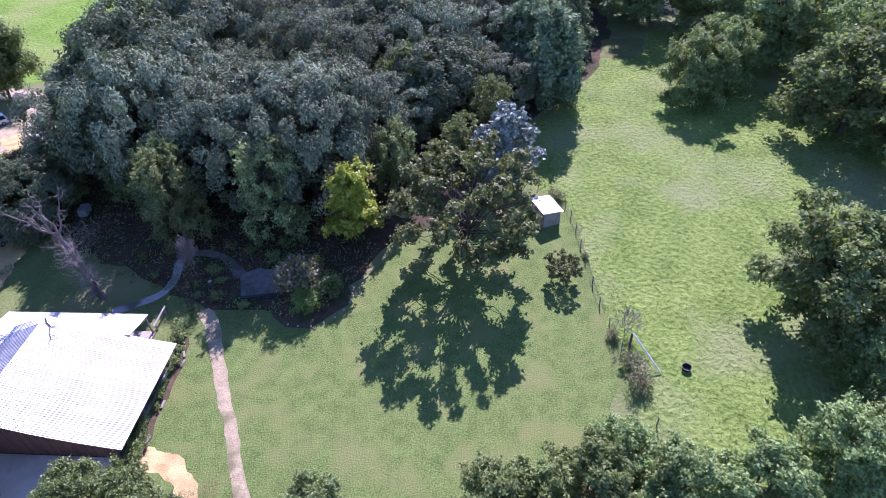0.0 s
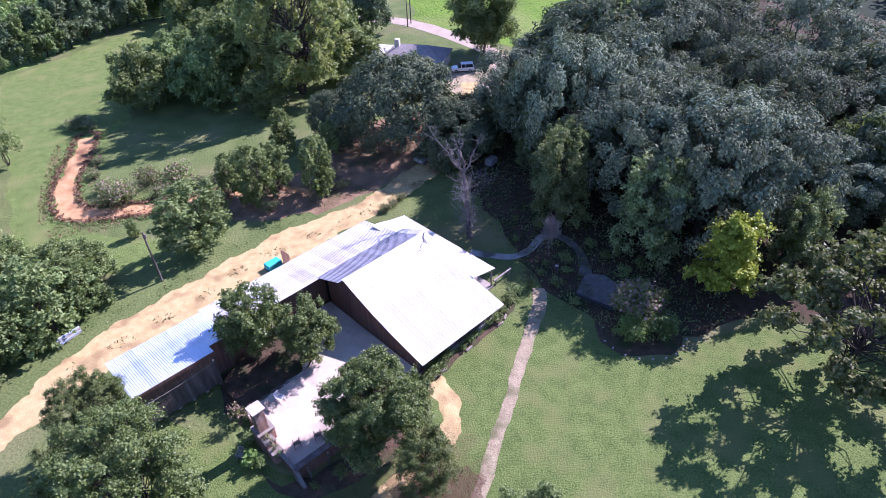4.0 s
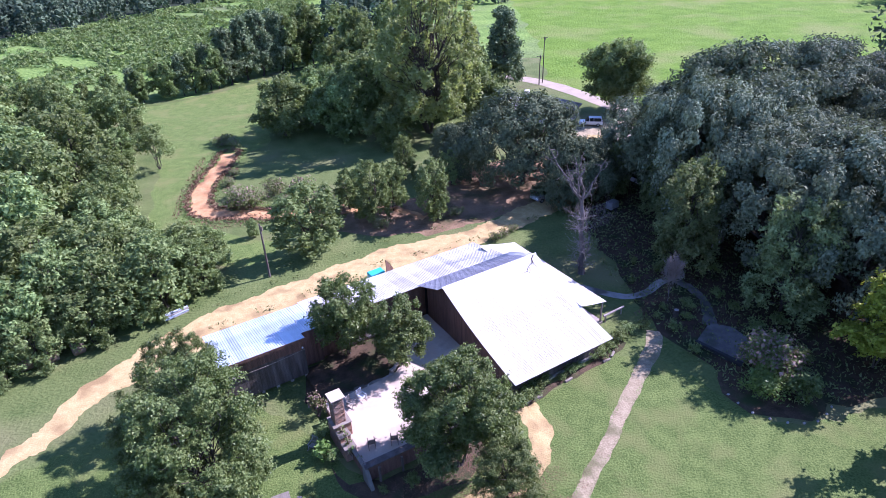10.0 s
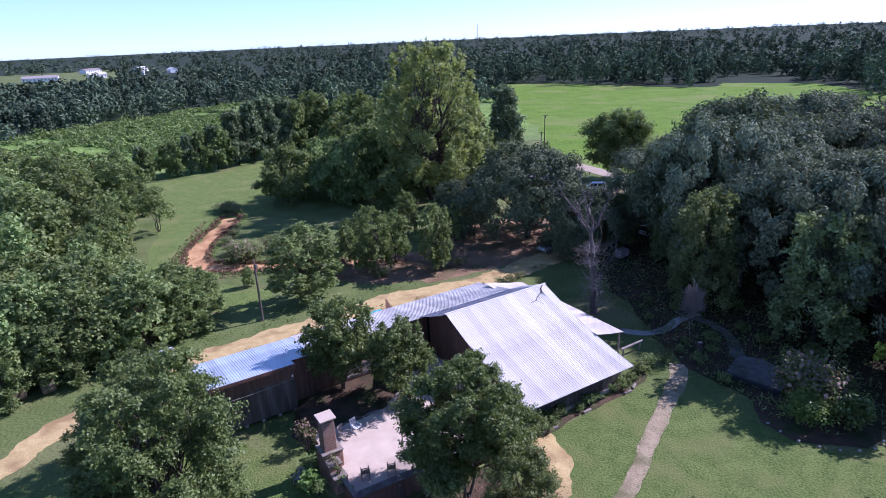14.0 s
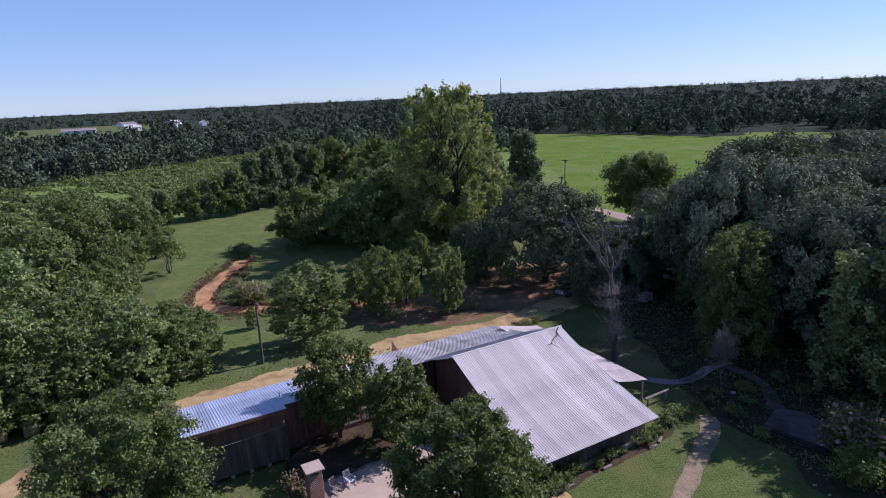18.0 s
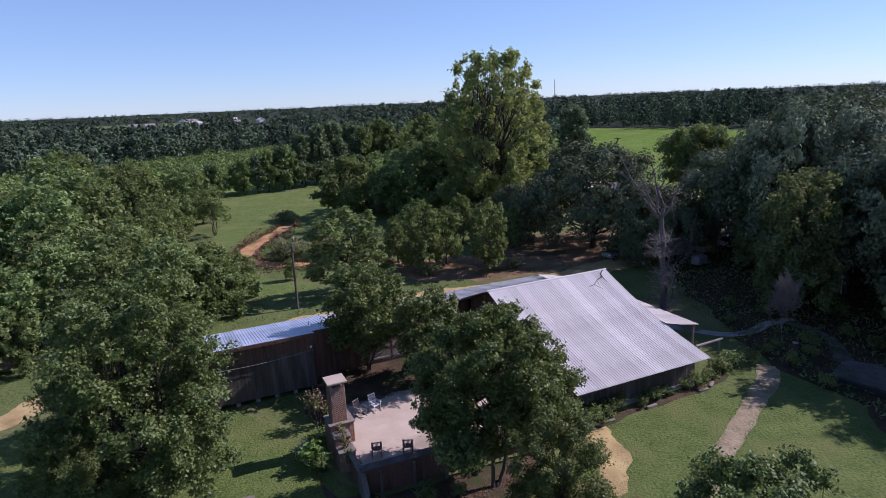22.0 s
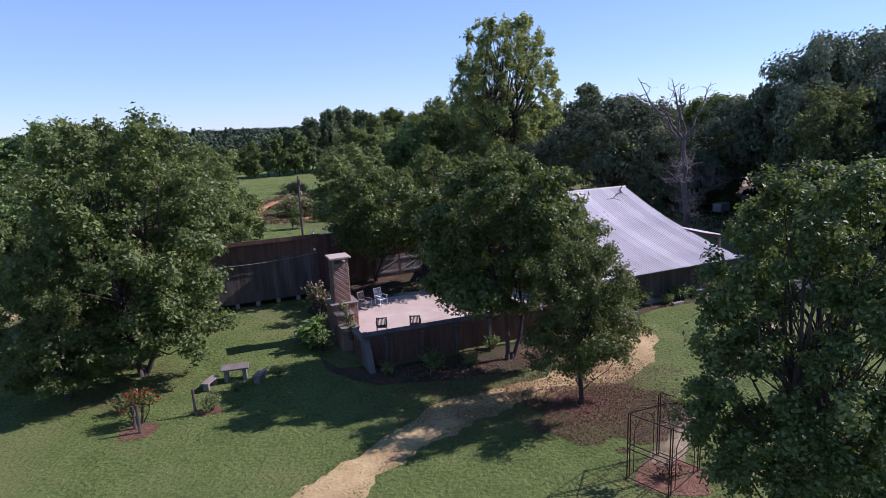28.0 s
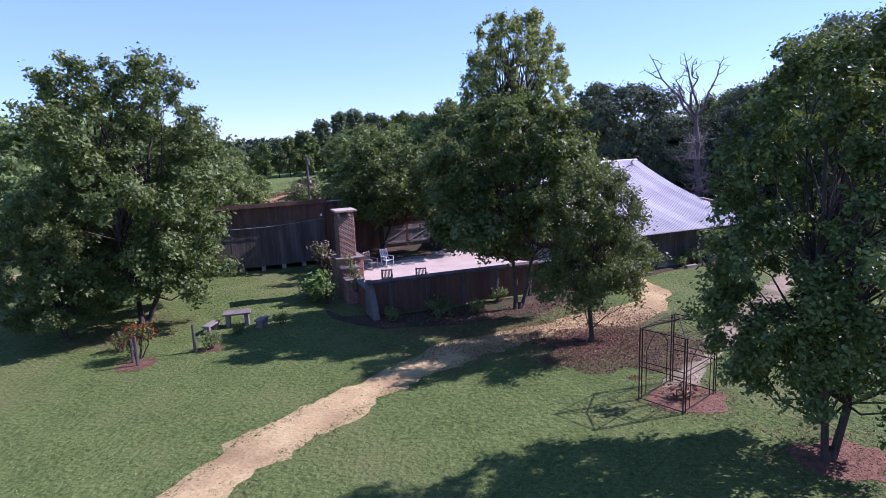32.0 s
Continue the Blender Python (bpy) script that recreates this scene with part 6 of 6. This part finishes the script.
for z in (0.4, 0.75, 1.1):
    bm = bmesh.new()
    for a, b in zip(FL[:-1], FL[1:]):
        beam(bm, (a.x, a.y, z), (b.x, b.y, z), 0.012, 0.012, 4, False)
    part("wire", bm, M_IRON, fence)
place(br, [(46, -38.4, 0.75), (44, -39.5, 0.8), (71, -22.4, 0.6), (60.5, -29.4, 0.28), (49.0, -35.6, 0.45)], 23)
gp = thing("gate_post", (47.6, -37.6, 0), 0, "tall fence post with a white diagonal brace", "post")
bm = bmesh.new()
beam(bm, (0, 0, -0.2), (0.05, 0, 3.0), 0.14, 0.12, 8)
part("post", bm, M_WOOD, gp)
bm = bmesh.new()
beam(bm, (0.05, -0.1, 3.0), (-1.4, -3.6, 0.15), 0.08, 0.08, 8)
part("brace", bm, M_WHITE, gp, "white painted diagonal brace")
tub = thing("feed_tub", (47.8, -43.4, 0), 0, "round black rubber feed tub in the pasture", "tub")
bm = bmesh.new()
n = 20
prof = [(0.40, 0.0), (0.48, 0.42), (0.45, 0.44), (0.43, 0.4), (0.36, 0.06)]
rings = [[bm.verts.new((r_ * math.cos(k * math.tau / n), r_ * math.sin(k * math.tau / n), z_)) for k in range(n)] for r_, z_ in prof]
for a, b in zip(rings[:-1], rings[1:]):
    for k in range(n):
        bm.faces.new((a[k], a[(k + 1) % n], b[(k + 1) % n], b[k]))
bm.faces.new(rings[-1])
bm.faces.new(rings[0][::-1])
part("shell", bm, M_RUBBER, tub)
bm = bmesh.new()
for k in range(n):
    beam(bm, (0.48 * math.cos(k * math.tau / n), 0.48 * math.sin(k * math.tau / n), 0.43), (0.48 * math.cos((k + 1) * math.tau / n), 0.48 * math.sin((k + 1) * math.tau / n), 0.43), 0.025, 0.025, 5, False)
part("rim", bm, M_STONE, tub)

# ---- along the drive ----
bl = thing("tarp_box", (5.2, 26.4, 0), 25, "turquoise tarp-covered crate beside the drive", "crate")
bm = bmesh.new()
box(bm, -1.0, 1.0, -0.6, 0.6, 0, 0.95, 0.06)
part("cover", bm, M_CYAN, bl)
bm = bmesh.new()
box(bm, -1.06, 1.06, -0.66, 0.66, 0.0, 0.2, 0.02)
part("pallet", bm, M_WOOD, bl)
scr = thing("plank_screen", (6.5, 25.6, 0), 60, "dark slanting plank screen behind the wing", "screen")
for k in range(8):
    bm = bmesh.new()
    hh = 2.9 - k * 0.3
    box(bm, k * 0.24, k * 0.24 + 0.23, -0.02, 0.02, 0, hh)
    part("board", bm, M_WOODRED, scr)
for i, (bx, by) in enumerate(((-34.6, 15.2), (-32.6, 16.6), (-30.3, 17.4), (-27.9, 18.2), (-36.6, 13.6))):
    hb = thing("hay_bale", (bx, by, 0), 20 + i * 5, "old brown round hay bale under the trees", "hay bale", "bales by the drive")
    bm = bmesh.new()
    n = 18
    prof = [(0.0, -0.62), (0.60, -0.62), (0.74, -0.5), (0.76, 0), (0.74, 0.5), (0.60, 0.62), (0.0, 0.62)]
    for k in range(n):
        a0, a1 = k * math.tau / n, (k + 1) * math.tau / n
        for (r0, x0), (r1, x1) in zip(prof[:-1], prof[1:]):
            q = [(x0, r0 * math.cos(a0), r0 * math.sin(a0)), (x1, r1 * math.cos(a0), r1 * math.sin(a0)), (x1, r1 * math.cos(a1), r1 * math.sin(a1)), (x0, r0 * math.cos(a1), r0 * math.sin(a1))]
            bm.faces.new([bm.verts.new((p[0], p[1], p[2] + 0.74)) for p in q])
    bmesh.ops.remove_doubles(bm, verts=bm.verts[:], dist=0.002)
    bmesh.ops.dissolve_degenerate(bm, edges=bm.edges[:], dist=0.001)
    bmesh.ops.recalc_face_normals(bm, faces=bm.faces[:])
    part("bale", bm, M_HAY, hb)
lp = thing("lumber_pile", (-18.8, 23.4, 0), 35, "stack of pale boards in the shade by the drive", "lumber")
rl = rng(71)
for k in range(12):
    bm = bmesh.new()
    y, z = (k % 4) * 0.28 - 0.4 + rl.normal() * 0.03, (k // 4) * 0.1
    box(bm, -1.4 + rl.normal() * 0.2, 1.4 + rl.normal() * 0.2, y, y + 0.24, z, z + 0.08)
    ob = part("board", bm, M_TINBLUE if k % 3 else M_TIMBER, lp)
    ob.rotation_euler.z = rl.normal() * 0.05


# ---- patio furniture and lawn pieces ----
def rocking_chair(at, turn, material, label):
    ob = thing("rocking_chair", at, turn, label, "chair", "chairs on the patio")
    for k in range(6):
        bm = bmesh.new()
        x = -0.24 + k * 0.082
        box(bm, x, x + 0.07, -0.26, 0.26, 0.42, 0.445)
        part("seat_slat", bm, material, ob)
    for s in (-1, 1):
        bm = bmesh.new()
        beam(bm, (-0.24, s * 0.29, 0.08), (-0.46, s * 0.29, 1.15), 0.028, 0.024, 6)
        part("back_post", bm, material, ob)
        bm = bmesh.new()
        beam(bm, (0.26, s * 0.29, 0.06), (0.26, s * 0.29, 0.68), 0.026, 0.026, 6)
        part("front_leg", bm, material, ob)
        bm = bmesh.new()
        box(bm, -0.38, 0.34, s * 0.29 - 0.05, s * 0.29 + 0.05, 0.67, 0.70, 0.01)
        part("armrest", bm, material, ob)
        bm = bmesh.new()
        pts = [(-0.62, 0.12), (-0.3, 0.03), (0.0, 0.0), (0.3, 0.03), (0.5, 0.10)]
        for p, q in zip(pts[:-1], pts[1:]):
            beam(bm, (p[0], s * 0.29, p[1] + 0.03), (q[0], s * 0.29, q[1] + 0.03), 0.03, 0.03, 6)
        part("rocker", bm, material, ob)
    for k in range(7):
        y = -0.24 + k * 0.08
        bm = bmesh.new()
        beam(bm, (-0.27, y, 0.46), (-0.44, y, 1.08), 0.022, 0.022, 4)
        part("back_slat", bm, material, ob)
    for z, x in ((1.1, -0.45), (0.62, -0.34)):
        bm = bmesh.new()
        beam(bm, (x, -0.29, z), (x, 0.29, z), 0.035, 0.035, 6)
        part("back_rail", bm, material, ob)
    return ob


rocking_chair((2.62, -2.1, 0.78), 95, M_CHAIR, "worn brown wooden rocking chair with a slatted back")
rocking_chair((4.62, -2.0, 0.78), 88, M_CHAIR, "worn brown wooden rocking chair beside another")
rocking_chair((1.15, 3.0, 0.78), -35, M_TIMBER, "greyed wooden rocking chair by the fireplace")
rocking_chair((2.15, 3.7, 0.78), -50, M_WHITE, "white painted rocking chair in the patio's shade")
rocking_chair((-2.5, -0.7, 0.0), 235, M_OLDCONC, "grey-blue wooden lawn chair beside the patio")


def stone_bench(at, turn, L, W, h, label, name="bench", cat="bench"):
    ob = thing(name, at, turn, label, cat)
    bm = bmesh.new()
    box(bm, -L / 2, L / 2, -W / 2, W / 2, h - 0.09, h, 0.015)
    part("top", bm, M_STONE, ob)
    for s in (-1, 1):
        bm = bmesh.new()
        box(bm, s * L * 0.33 - 0.1, s * L * 0.33 + 0.1, -W * 0.36, W * 0.36, 0.0, h - 0.09, 0.015)
        part("leg", bm, M_STONE, ob)
    return ob


stone_bench((-4.9, -6.0, 0), 14, 1.4, 0.85, 0.75, "grey stone garden table on the lawn", "garden_table", "table")
stone_bench((-5.95, -6.9, 0), 80, 1.1, 0.42, 0.45, "grey stone bench beside the garden table")
stone_bench((-3.55, -6.3, 0), 80, 0.9, 0.42, 0.45, "short grey stone bench at the table's end")
for px, py, h in ((-7.5, -11.4, 1.35), (-7.9, -11.0, 1.1), (-5.6, -9.9, 1.3), (-9.4, -9.2, 0.9)):
    po = thing("garden_post", (px, py, 0), 10, "short weathered wooden post for climbing roses", "post")
    bm = bmesh.new()
    beam(bm, (0, 0, -0.1), (0, 0, h), 0.07, 0.06, 8)
    part("stake", bm, M_WOOD, po)

arb = thing("garden_arbor", (13.9, -16.6, 0), 41, "rusty black iron garden arbor with a vine", "arbor")
AX, AY, AH = 1.15, 0.80, 2.6
for sx in (-1, 1):
    for sy in (-1, 1):
        for q in (0, 0.16):
            bm = bmesh.new()
            beam(bm, (sx * (AX - q), sy * AY, -0.05), (sx * (AX - q), sy * AY, AH), 0.022, 0.022, 6)
            part("post", bm, M_IRON, arb)
        bm = bmesh.new()
        beam(bm, (sx * AX, sy * AY, AH), (0, 0, AH + 0.25), 0.02, 0.02, 6)
        part("roof_bar", bm, M_IRON, arb)
for z in (0.1, 1.25, 1.45, AH):
    for sy in (-1, 1):
        bm = bmesh.new()
        beam(bm, (-AX, sy * AY, z), (AX, sy * AY, z), 0.018, 0.018, 6)
        part("side_rail", bm, M_IRON, arb)
    for sx in (-1, 1):
        bm = bmesh.new()
        beam(bm, (sx * AX, -AY, z), (sx * AX, AY, z), 0.018, 0.018, 6)
        part("end_rail", bm, M_IRON, arb)
for sy in (-1, 1):
    bm = bmesh.new()
    pts = [(-0.7 + 1.4 * k / 10, 1.7 + 0.5 * math.sin(math.pi * k / 10)) for k in range(11)]
    pts = [(-0.7, 0.1)] + pts + [(0.7, 0.1)]
    for p, q in zip(pts[:-1], pts[1:]):
        beam(bm, (p[0], sy * AY, p[1]), (q[0], sy * AY, q[1]), 0.016, 0.016, 5)
    part("hoop", bm, M_IRON, arb)
for k in range(7):
    x = -0.9 + k * 0.3
    for sy in (-1, 1):
        bm = bmesh.new()
        beam(bm, (x, sy * AY, AH), (x * 0.3, 0, AH + 0.22), 0.008, 0.008, 4)
        part("roof_wire", bm, M_IRON, arb)
shrub("vine", "fresh green vine climbing over the arbor's top", 0.5, 0.55, L_BRIGHT, 0.14, 40, 61, (14.7, -16.6, 2.55), 6, "vine")
shrub("vine", "reddish dry creeper at the arbor's foot", 0.5, 0.6, L_FALLEN, 0.12, 26, 62, (14.0, -16.7, 0.0), 6, "vine")
pl = shrub("potted_plant", "flowering pot plant on the hearth's shoulder", 0.7, 0.4, L_BRIGHT, 0.12, 40, 63, (0.25, -1.10, 1.91), 5, "plant", accent=(L_DRY, 40, 0.12))
for px, py, pz, k in ((0.62, -2.1, 1.41, 1.0), (0.95, -2.75, 0.78, 1.3), (0.5, -1.6, 1.91, 0.8), (1.5, -3.6, 0.78, 0.9)):
    copy_thing(pl, pose(px, py, pz, 0, 0, px * 300) @ Matrix.Diagonal((k, k, k, 1)))

fb = thing("fallen_branch", (HX, HY, 0), HT, "dead crooked branch lying on the metal roof", "branch")
rbz = rng(83)
line = [(12.0, -0.15), (11.5, -0.5), (11.25, -0.95), (10.5, -1.2), (9.9, -1.65), (9.2, -1.75)]
pts = [Vector((u, v, interp(MAIN, v) + 0.1)) for u, v in line]
bm = bmesh.new()
for k in range(len(pts) - 1):
    beam(bm, pts[k], pts[k + 1], 0.06 - 0.008 * k, 0.052 - 0.008 * k, 6)
part("stem", bm, M_BARK, fb)
for k in (1, 2, 3, 4):
    bm = bmesh.new()
    e = pts[k] + Vector((rbz.uniform(-0.6, 0.6), rbz.uniform(-0.9, -0.4), 0))
    e.z = interp(MAIN, e.y) + 0.09
    beam(bm, pts[k], e, 0.025, 0.01, 5)
    part("twig", bm, M_BARK, fb)
